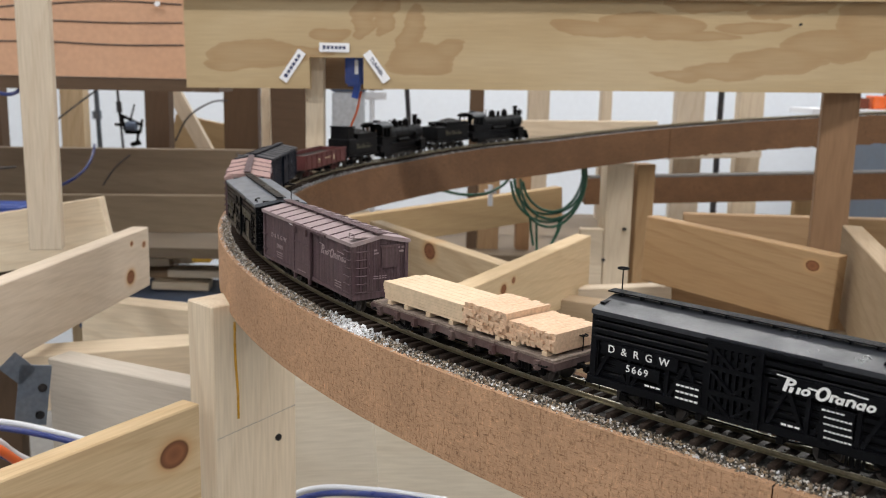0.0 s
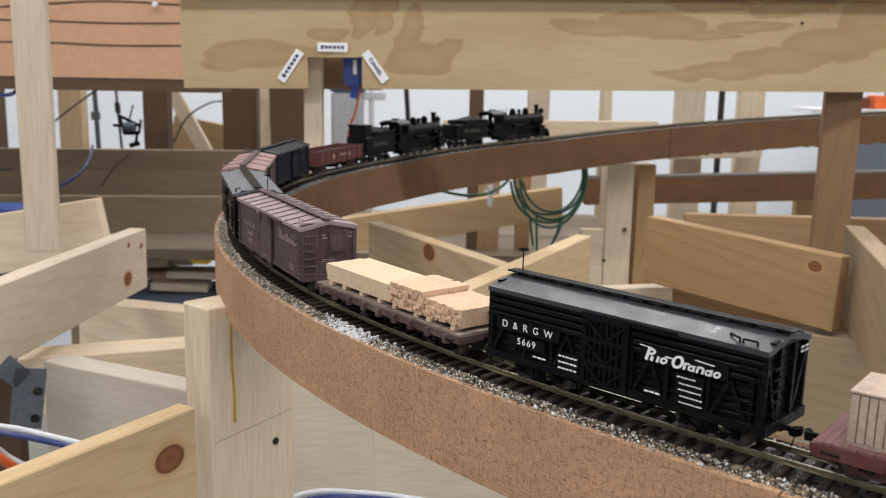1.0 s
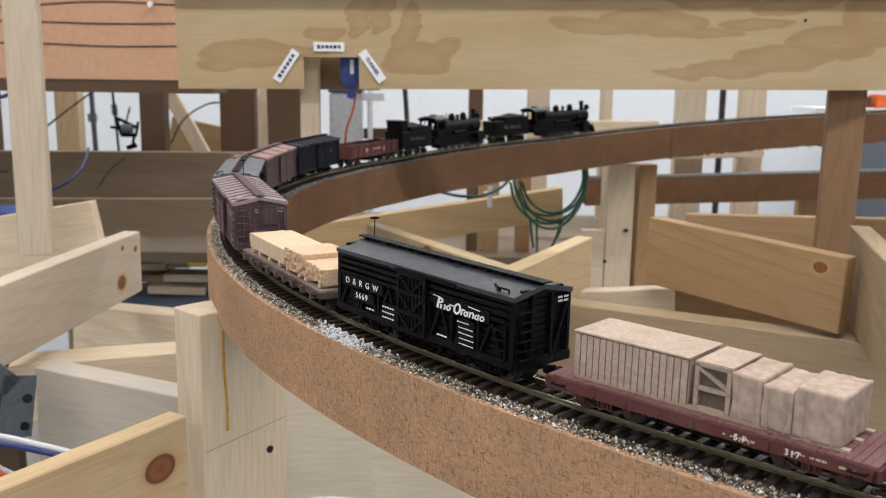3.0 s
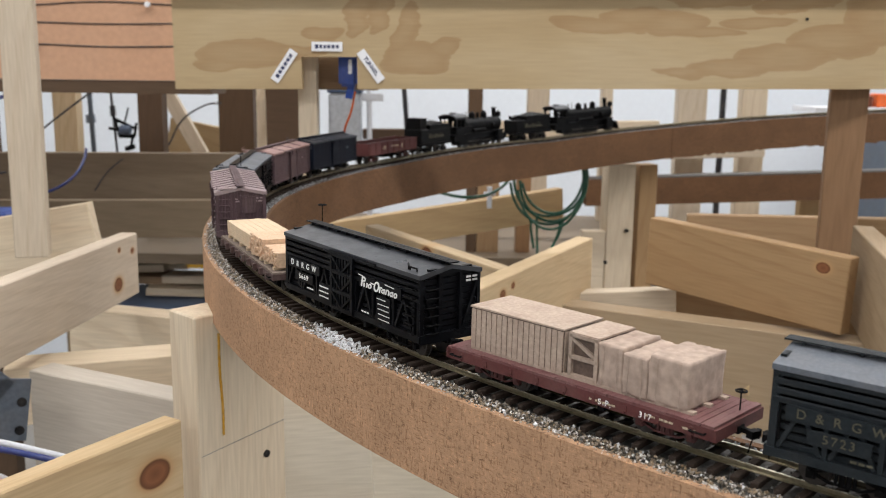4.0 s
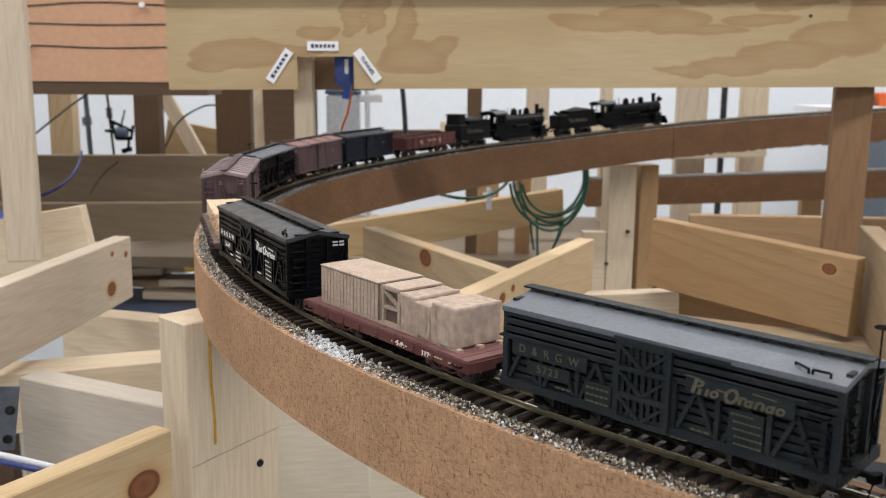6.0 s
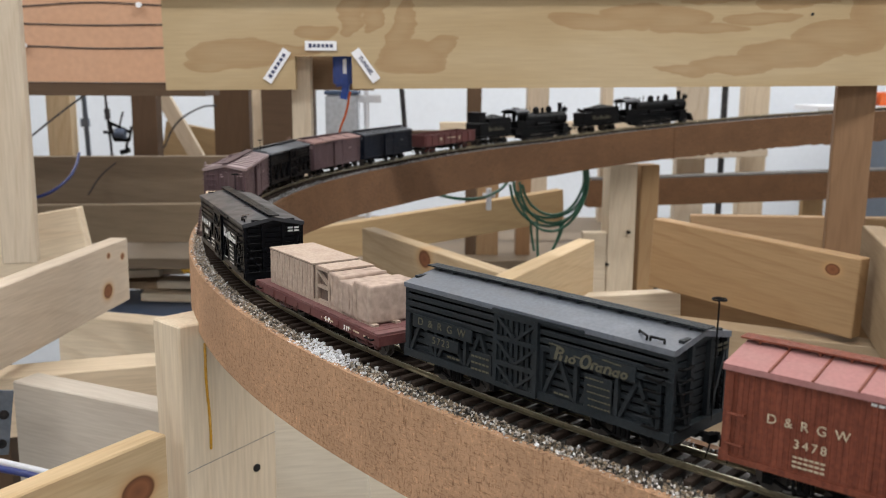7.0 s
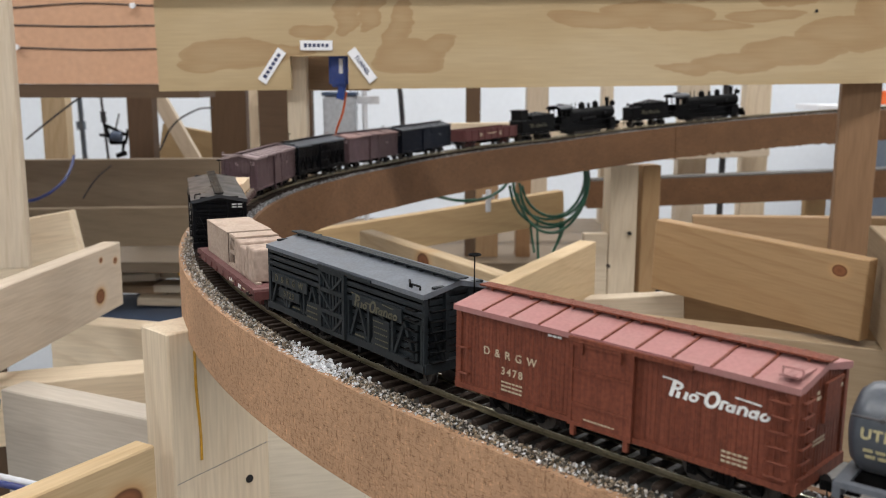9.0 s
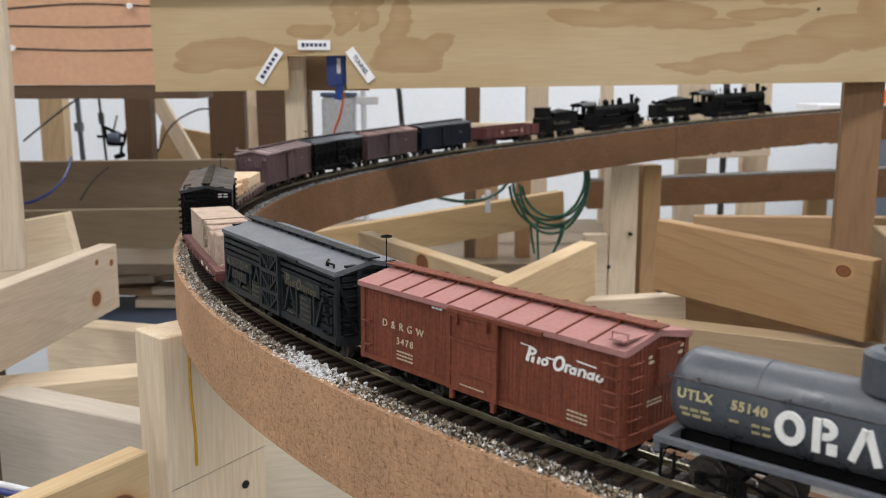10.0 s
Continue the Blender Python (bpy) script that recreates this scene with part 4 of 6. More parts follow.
board("crossbeam", "pale pine post stub under the far riser", (0.225, 1.45, -0.14), (0.262, 1.45, -0.14), 0.12, 0.018, PALE, "joist", G)
board("brown_sheet", "brown hardboard sheet standing behind the bench", (-0.334, 1.781, 0.084), (-0.259, 1.781, 0.085), 0.20, 0.01, BROWN_STUD, "hardboard", G)
board("plywood_sheet", "cream plywood panel low behind the riser post", (-0.143, 0.725, -0.152), (-0.061, 0.726, -0.146), 0.45, 0.012, CREAM_PLY, "plywood", G)
board("plywood_sheet", "grey-white sheet standing low under the bench", (-0.117, 0.928, -0.256), (0.115, 0.929, -0.253), 0.60, 0.012, CREAM_PLY, "plywood", G)

# ---- rolling stock: x to the front of the train, y to the outside of the bend, z over the rails ----
SPEED = 0.0457
CAR = 0.1187
START = -0.5742
moving = []      # thing, place along the train, half the distance of its trucks
rolling = []     # wheelset, its pose in its truck, radius
rods_moving = []


def thing(name, label, category, group=""):
    return tagged(new(name), label, category, group)


def wheelset_mesh(r, gauge, name, axle_r=0.0008):
    bm = bmesh.new()
    rod(bm, (0, -gauge / 2 - 0.001, 0), (0, gauge / 2 + 0.001, 0), axle_r, 8)
    for sd in (-1, 1):
        y = sd * gauge / 2
        rod(bm, (0, y - sd * 0.0010, 0), (0, y + sd * 0.0008, 0), r, 20)
        rod(bm, (0, y - sd * 0.0014, 0), (0, y - sd * 0.0010, 0), r + 0.0006, 20)
        rod(bm, (0, y + sd * 0.0006, 0), (0, y + sd * 0.0012, 0), r * 0.35, 8)
        box(bm, 0, y + sd * 0.0009, 0, r * 1.5, 0.0004, r * 0.3)
        box(bm, 0, y + sd * 0.0009, 0, r * 0.3, 0.0004, r * 1.5)
    me = bpy.data.meshes.new(name)
    bm.to_mesh(me)
    bm.free()
    me.materials.append(WHEEL)
    return me


CAR_WHEELS = wheelset_mesh(0.0042, GAUGE, "wheelset")


def truck(parent, x, material, base=0.0088):
    """Archbar truck: two side frames, bolster, springs, two wheelsets."""
    bm = bmesh.new()
    box(bm, 0, 0, 0.0064, 0.003, 0.0165, 0.0016)
    t = part("truck", bm, material, parent, at=pose(x, 0, 0))
    for sd in (-1, 1):
        y = sd * 0.0083
        bm = bmesh.new()
        box(bm, 0, y, 0.0062, base * 1.1, 0.0009, 0.0007)
        for fx in (-1, 1):
            box(bm, fx * base * 0.72, y, 0.0055, base * 0.62, 0.0009, 0.0006, (0, fx * 18, 0))
            box(bm, fx * base * 0.72, y, 0.0036, base * 0.62, 0.0009, 0.0006, (0, -fx * 20, 0))
            box(bm, fx * base, y, 0.0043, 0.0026, 0.0016, 0.0028)
            rod(bm, (fx * base, y, 0.0043), (fx * base, y + sd * 0.0012, 0.0043), 0.0010, 8)
            box(bm, fx * 0.0024, y, 0.0046, 0.0007, 0.0010, 0.0034)
        box(bm, 0, y, 0.0028, base * 0.9, 0.0009, 0.0006)
        rod(bm, (-0.0009, y, 0.003), (-0.0009, y, 0.006), 0.0008, 6)
        rod(bm, (0.0009, y, 0.003), (0.0009, y, 0.006), 0.0008, 6)
        part("side_frame", bm, material, t)
    for fx in (-1, 1):
        w = new("wheelset", CAR_WHEELS)
        w.parent = t
        rolling.append((w, (fx * base, 0, 0.0042), 0.0042))
    return t


def coupler(parent, x, sd, z=0.0078):
    bm = bmesh.new()
    box(bm, x, 0, z, 0.004, 0.0036, 0.0022)
    box(bm, x + sd * 0.0035, 0, z, 0.004, 0.0014, 0.0014)
    box(bm, x + sd * 0.006, 0.0009, z, 0.0024, 0.0030, 0.0024, (0, 0, sd * 20))
    box(bm, x + sd * 0.0066, -0.0014, z, 0.0013, 0.0010, 0.0022)
    rod(bm, (x + sd * 0.006, 0, z), (x + sd * 0.0048, 0.0008, 0.0015), 0.0002, 5)
    part("coupler", bm, IRON, parent, "black knuckle coupler")


def rungs(parent, xs, y, zs, sd, along="x", w=0.0052, material=None, name="ladder"):
    """Grab irons on one corner: wire staples, one above the other."""
    bm = bmesh.new()
    for z in zs:
        if along == "x":
            rod(bm, (xs - w / 2, y + sd * 0.0013, z), (xs + w / 2, y + sd * 0.0013, z), 0.00036, 5)
            for e in (-1, 1):
                rod(bm, (xs + e * w / 2, y, z), (xs + e * w / 2, y + sd * 0.0015, z), 0.00036, 5)
        else:
            rod(bm, (xs + sd * 0.0013, y - w / 2, z), (xs + sd * 0.0013, y + w / 2, z), 0.00036, 5)
            for e in (-1, 1):
                rod(bm, (xs, y + e * w / 2, z), (xs + sd * 0.0015, y + e * w / 2, z), 0.00036, 5)
    part(name, bm, material, parent, "row of wire grab irons")


def brake(parent, x, y, z0, z1, r=0.0019):
    bm = bmesh.new()
    rod(bm, (x, y, z0), (x, y, z1), 0.00024, 6)
    staff = part("brake_staff", bm, IRON, parent, "thin black brake staff")
    bm = bmesh.new()
    n = 20
    for i in range(n):
        a, b = 2 * math.pi * i / n, 2 * math.pi * (i + 1) / n
        rod(bm, (x + r * math.cos(a), y + r * math.sin(a), z1), (x + r * math.cos(b), y + r * math.sin(b), z1), 0.00028, 5)
    for i in range(4):
        a = math.pi * i / 2
        rod(bm, (x, y, z1), (x + r * math.cos(a), y + r * math.sin(a), z1), 0.00018, 5)
    part("brake_wheel", bm, IRON, staff, "small spoked brake wheel")


def bars(parent, rows, material, at, name="fine_print"):
    """Print too small to read: bars of its size. rows: x, z, width, height."""
    bm = bmesh.new()
    for x, z, w, h in rows:
        n = max(1, int(w / (h * 2.6)))
        for i in range(n):
            box(bm, x + (i + 0.5) * w / n - w / 2, z, 0, w / n * 0.78, h, 0.0001)
    part(name, bm, material, parent, at=at)


def bow(bm, x, z, rx, rz, w, slant=0.25, a0=0.0, a1=360.0, thick=0.00012):
    """A flat slanting ring or bow of width w."""
    n = 18
    vs = []
    for k in range(n + 1):
        a = radians(a0 + (a1 - a0) * k / n)
        c, s = math.cos(a), math.sin(a)
        for q in (1, -1):
            px, pz = (rx + q * w / 2) * c, (rz + q * w / 2) * s
            vs.append([bm.verts.new((x + px + slant * pz, z + pz, t)) for t in (thick / 2, -thick / 2)])
    for k in range(n):
        o0, i0, o1, i1 = vs[2 * k], vs[2 * k + 1], vs[2 * k + 2], vs[2 * k + 3]
        for f in ((o0[0], o1[0], i1[0], i0[0]), (o0[1], i0[1], i1[1], o1[1]), (o0[0], o0[1], o1[1], o1[0]), (i0[0], i1[0], i1[1], i0[1])):
            bm.faces.new(f)


def flying_script(parent, material, at, w):
    """The road's slanting painted mark, as plain slanting bars, bows and streaks."""
    bm = bmesh.new()
    u = w / 10.6
    x0 = -w / 2
    tilt = 0.23

    def bar(x, low, high, t):
        box(bm, x0 + (x + tilt * (low + high) / 2) * u, (low + high) / 2 * u, 0, t * u, (high - low) * u, 0.00012, (0, 0, -13))

    def ring(x, z, rx, rz, t, a0=0.0, a1=360.0):
        bow(bm, x0 + (x + tilt * z) * u, z * u, rx * u, rz * u, t * u, tilt, a0, a1)

    for x, low, high, t in ((0.45, 0.0, 1.9, 0.42), (1.95, 0.0, 0.95, 0.34), (5.55, 0.0, 1.0, 0.34), (6.75, 0.0, 0.95, 0.30), (7.25, 0.0, 1.0, 0.30), (7.95, 0.0, 0.90, 0.30), (8.95, 0.0, 1.0, 0.32)):
        bar(x, low, high, t)
    for x, z, rx, rz, t, a0, a1 in ((0.75, 1.42, 0.50, 0.36, 0.34, -100, 100), (2.75, 0.50, 0.36, 0.36, 0.30, 0, 360), (4.55, 0.85, 0.58, 0.82, 0.38, 0, 360), (5.75, 0.75, 0.40, 0.24, 0.28, 30, 140), (6.42, 0.45, 0.30, 0.34, 0.27, 0, 360), (7.60, 0.60, 0.30, 0.36, 0.28, 0, 180), (8.62, 0.45, 0.30, 0.34, 0.27, 0, 360), (9.72, 0.48, 0.34, 0.36, 0.28, 0, 360)):
        ring(x, z, rx, rz, t, a0, a1)
    box(bm, x0 + 1.25 * u, 0.40 * u, 0, 0.40 * u, 0.8 * u, 0.00012, (0, 0, -13))
    box(bm, x0 + 0.35 * u, 2.0 * u, 0, 1.7 * u, 0.16 * u, 0.00012, (0, 0, -4))
    box(bm, x0 + 8.2 * u, 1.72 * u, 0, 2.5 * u, 0.16 * u, 0.00012, (0, 0, -4))
    box(bm, x0 + 3.55 * u, 1.15 * u, 0, 1.0 * u, 0.20 * u, 0.00012, (0, 0, -4))
    bm.transform(Matrix.Diagonal((1, 0.84, 1, 1)))
    bmesh.ops.recalc_face_normals(bm, faces=bm.faces)
    part("painted_mark", bm, material, parent, at=at)


def side(x, z, y):
    return pose(x, y, z, 90, 0, 180)


def rear(y, z, x):
    return pose(x, y, z, 90, 0, -90)


def inner_side(x, z, y):
    return pose(x, y, z, 90, 0, 0)


EAVE, HALF_L, HALF_W, SILL = 0.0340, 0.0525, 0.0140, 0.0085


def roof(parent, material, seams, walk_mat, peak=0.0030, over=0.0011, planks=3):
    bm = bmesh.new()
    y1, z0, z1 = HALF_W + over, EAVE + peak, EAVE + 0.0002
    rows_ = []
    for x in (-HALF_L - over, HALF_L + over):
        rows_.append([bm.verts.new((x, y, z)) for y, z in ((y1, z1 - 0.0016), (y1, z1), (0, z0), (-y1, z1), (-y1, z1 - 0.0016), (-HALF_W + 0.001, z1 - 0.0016), (0, z0 - 0.0016), (HALF_W - 0.001, z1 - 0.0016))])
    for j in range(8):
        bm.faces.new((rows_[0][j], rows_[0][(j + 1) % 8], rows_[1][(j + 1) % 8], rows_[1][j]))
    bm.faces.new(rows_[0][::-1])
    bm.faces.new(rows_[1])
    bmesh.ops.recalc_face_normals(bm, faces=bm.faces)
    r = part("roof", bm, material, parent)
    ang = math.degrees(math.atan2(z0 - z1, y1))
    if seams:
        bm = bmesh.new()
        box(bm, 0, 0, 0, 0.00055, math.hypot(y1, z0 - z1), 0.0006)
        rib = bpy.data.meshes.new("roof_seam")
        bm.to_mesh(rib)
        bm.free()
        rib.materials.append(walk_mat)
        for sx in seams:
            for sd in (-1, 1):
                ob = new("roof_seam", rib)
                ob.parent = r
                ob.matrix_basis = pose(sx, sd * y1 / 2, (z0 + z1) / 2 + 0.0001, -sd * ang)
    bm = bmesh.new()
    z = EAVE + peak + 0.0010
    for k in range(planks):
        box(bm, 0, (k - (planks - 1) / 2) * 0.0016, z, 2 * (HALF_L + 0.0022), 0.00145, 0.0005)
    for k in range(14):
        box(bm, -HALF_L + 0.003 + k * (2 * HALF_L - 0.006) / 13, 0, z - 0.0006, 0.0007, 0.0046, 0.0008)
    part("running_board", bm, walk_mat, r, "plank walkway along the ridge")
    return r


def underframe(parent, material):
    bm = bmesh.new()
    box(bm, 0, 0, 0.0080, 0.100, 0.004, 0.003)
    box(bm, 0, 0, 0.0092, 0.104, 0.027, 0.0012)
    for x in (-0.013, 0.013):
        box(bm, x, 0, 0.0064, 0.002, 0.026, 0.0022)
    for y in (-0.0085, -0.004, 0.004, 0.0085):
        tr = bmesh.new()
        rod(tr, (-0.047, y, 0.0088), (-0.013, y, 0.0050), 0.0003, 5)
        rod(tr, (-0.013, y, 0.0050), (0.013, y, 0.0050), 0.0003, 5)
        rod(tr, (0.013, y, 0.0050), (0.047, y, 0.0088), 0.0003, 5)
        part("truss_rod", tr, material, parent)
    br = bmesh.new()
    rod(br, (-0.004, -0.006, 0.0065), (0.006, -0.006, 0.0065), 0.0022, 10)
    part("brake_cylinder", br, material, parent)
    part("underframe", bm, material, parent, "dark underframe")


def running_gear(parent, material=None, spread=0.0335):
    for sd in (-1, 1):
        truck(parent, sd * spread, material or IRON)
        coupler(parent, sd * (HALF_L - 0.001), sd)


def boarding(bm, u0, u1, count, low, high, place, rr):
    """One sheet of upright boards with grooves between them."""
    w, last = (u1 - u0) / count, None
    g = min(0.00016, w * 0.12)
    for i in range(count):
        a = u0 + i * w
        v = rr.uniform(-0.00004, 0.00004)
        for u, d in ((a, -0.00015), (a + g, v), (a + w - g, v), (a + w, -0.00015)):
            pair = [bm.verts.new(place(u, d, low(u))), bm.verts.new(place(u, d, high(u)))]
            if last:
                bm.faces.new((last[0], pair[0], pair[1], last[1]))
            last = pair
    edges = [e for e in bm.edges if e.is_boundary]
    out = bmesh.ops.extrude_edge_only(bm, edges=edges)
    inner = Vector(place(0, -0.0012, 0)) - Vector(place(0, 0, 0))
    bmesh.ops.translate(bm, verts=[x for x in out["geom"] if isinstance(x, bmesh.types.BMVert)], vec=inner)
    bmesh.ops.recalc_face_normals(bm, faces=bm.faces)


def boxcar(label, paint_, roof_, number, n, ink=None, print_ink=None, seams=9, script=True, group="boxcars of the train"):
    c = thing("boxcar", label, "boxcar", group)
    ink, print_ink = ink or CREAM_INK, print_ink or CREAM_INK
    rr = random.Random(n + 7)
    for sd in (-1, 1):
        bm = bmesh.new()
        boarding(bm, -HALF_L, HALF_L, 76, lambda u: SILL, lambda u: EAVE, lambda u, v, z: (u, sd * (HALF_W + v), z), rr)
        s = part("side_wall", bm, paint_, c, "narrow upright boarding")
        bm = bmesh.new()
        box(bm, 0, sd * (HALF_W + 0.0002), SILL + 0.0008, 2 * HALF_L, 0.0008, 0.0016)
        box(bm, 0, sd * (HALF_W + 0.0001), EAVE - 0.0009, 2 * HALF_L, 0.0006, 0.0016)
        part("sill", bm, paint_, s)
    for e in (-1, 1):
        bm = bmesh.new()
        boarding(bm, -HALF_W, HALF_W, 16, lambda u: SILL, lambda u: EAVE + 0.0026 * (1 - abs(u) / HALF_W), lambda u, v, z: (e * (HALF_L + v), u, z), rr)
        end = part("end_wall", bm, paint_, c, "upright end boarding")
        bm = bmesh.new()
        for sd in (-1, 1):
            box(bm, e * (HALF_L + 0.0002), sd * (HALF_W - 0.0006), (SILL + EAVE) / 2, 0.0008, 0.0018, EAVE - SILL)
            box(bm, e * (HALF_L - 0.0008), sd * (HALF_W + 0.0002), (SILL + EAVE) / 2, 0.0018, 0.0007, EAVE - SILL)
        box(bm, e * (HALF_L + 0.0005), 0, SILL + 0.001, 0.0014, 2 * HALF_W, 0.003)
        part("corner_trim", bm, paint_, end)
        if e < 0:
            bm = bmesh.new()
            box(bm, e * (HALF_L + 0.0006), -0.0045, 0.0265, 0.0008, 0.0085, 0.0095)
            box(bm, e * (HALF_L + 0.0010), -0.0045, 0.0318, 0.0008, 0.0100, 0.0008)
            part("end_door", bm, paint_, end, "small lumber door in the end")
    # sliding doors on both sides
    for sd in (-1, 1):
        d = new("door")
        d.parent = c
        d.matrix_basis = pose(-0.0005, sd * (HALF_W + 0.0010), 0.0206)
        bm = bmesh.new()
        box(bm, 0, 0, 0, 0.0196, 0.0010, 0.0236)
        part("door_panel", bm, paint_, d)
        pieces = [("door_stile", x, 0.0006, 0, 0.0012, 0.0006, 0.0236) for x in (-0.0095, 0.0095)]
        pieces += [("door_rail", 0, 0.0006, z, 0.0180, 0.0005, 0.0009) for z in (-0.0112, -0.0055, 0.0040, 0.0112)]
        pieces += [("door_track", -0.008, 0.0004, 0.0124, 0.037, 0.0013, 0.0012)]
        pieces += [("door_hanger", x, 0.0012, 0.0105, 0.0012, 0.0008, 0.0034) for x in (-0.006, 0.006)]
        pieces += [("door_guide", x, 0.0002, -0.0130, 0.0014, 0.0012, 0.0034) for x in (-0.0085, 0.0085)]
        for what, x, dy, z, sx, sy, sz in pieces:
            bm = bmesh.new()
            box(bm, x, sd * dy, z, sx, sy, sz)
            part(what, bm, paint_, d)
    roof(c, roof_, [-HALF_L + (i + 1) * 2 * HALF_L / seams for i in range(seams - 1)], paint_)
    bm = bmesh.new()
    for k in range(3):
        box(bm, -HALF_L + 0.0012 + k * 0.0016 - 0.0004, 0.0092, EAVE + 0.0022, 0.00145, 0.0100, 0.0005)
    rod(bm, (-HALF_L - 0.0006, 0.0135, EAVE + 0.0042), (-HALF_L + 0.0042, 0.0135, EAVE + 0.0042), 0.00025, 5)
    rod(bm, (-HALF_L - 0.0006, 0.0135, EAVE + 0.002), (-HALF_L - 0.0006, 0.0135, EAVE + 0.0042), 0.00025, 5)
    rod(bm, (-HALF_L + 0.0042, 0.0135, EAVE + 0.002), (-HALF_L + 0.0042, 0.0135, EAVE + 0.0042), 0.00025, 5)
    part("corner_step_board", bm, roof_, c, "plank step with grab iron on the roof corner")
    zs = [0.0115 + k * 0.0037 for k in range(6)]
    rungs(c, -HALF_L + 0.0034, HALF_W, zs, 1, "x", 0.0052, paint_)
    rungs(c, -HALF_L, 0.0098, zs, -1, "y", 0.0052, paint_)
    rungs(c, HALF_L - 0.0030, HALF_W, [0.0135, 0.0215], 1, "x", 0.0040, paint_, "grab_iron")
    rungs(c, HALF_L - 0.0034, -HALF_W, zs, -1, "x", 0.0052, paint_)
    # lettering
    face = HALF_W + 0.00022
    words("D & R G W", 0.0034, ink, c, side(0.0320, 0.0222, face), spread=1.25)
    words(number, 0.0032, ink, c, side(0.0310, 0.0174, face), spread=1.35)
    bars(c, [(0, 0.0014, 0.008, 0.0005), (0, 0.0002, 0.008, 0.0005), (0, -0.0010, 0.008, 0.0005)], print_ink, side(0.0310, 0.0128, face))
    bars(c, [(0, 0.0014, 0.007, 0.0005), (0, 0.0002, 0.007, 0.0005), (0, -0.0010, 0.007, 0.0005)], print_ink, side(-0.0385, 0.0125, face))
    bars(c, [(0, 0.0005, 0.005, 0.0006), (0, -0.0005, 0.005, 0.0006)], WHITE_INK, side(0.0160, 0.0322, face))
    bars(c, [(0, 0, 0.010, 0.0004)], print_ink, side(-0.0005, 0.0112, face + 0.0014))
    if script:
        flying_script(c, WHITE_INK if script == 2 else print_ink, side(-0.0334, 0.0240, face), 0.0280)
    bars(c, [(0.001, 0.0006, 0.007, 0.0009), (0, -0.0012, 0.006, 0.0009), (-0.012, 0.0000, 0.002, 0.0008), (-0.0115, -0.0014, 0.003, 0.0008)], print_ink, rear(-0.0095, 0.0300, -HALF_L - 0.0001))
    bars(c, [(0, 0.0005, 0.007, 0.0005), (0, -0.0005, 0.007, 0.0005)], print_ink, rear(0.000, 0.0175, -HALF_L - 0.0001))
    words(number, 0.0026, print_ink, c, inner_side(0.029, 0.0235, -face))
    underframe(c, IRON)
    running_gear(c)
    moving.append((c, n * CAR, 0.0335))
    return c


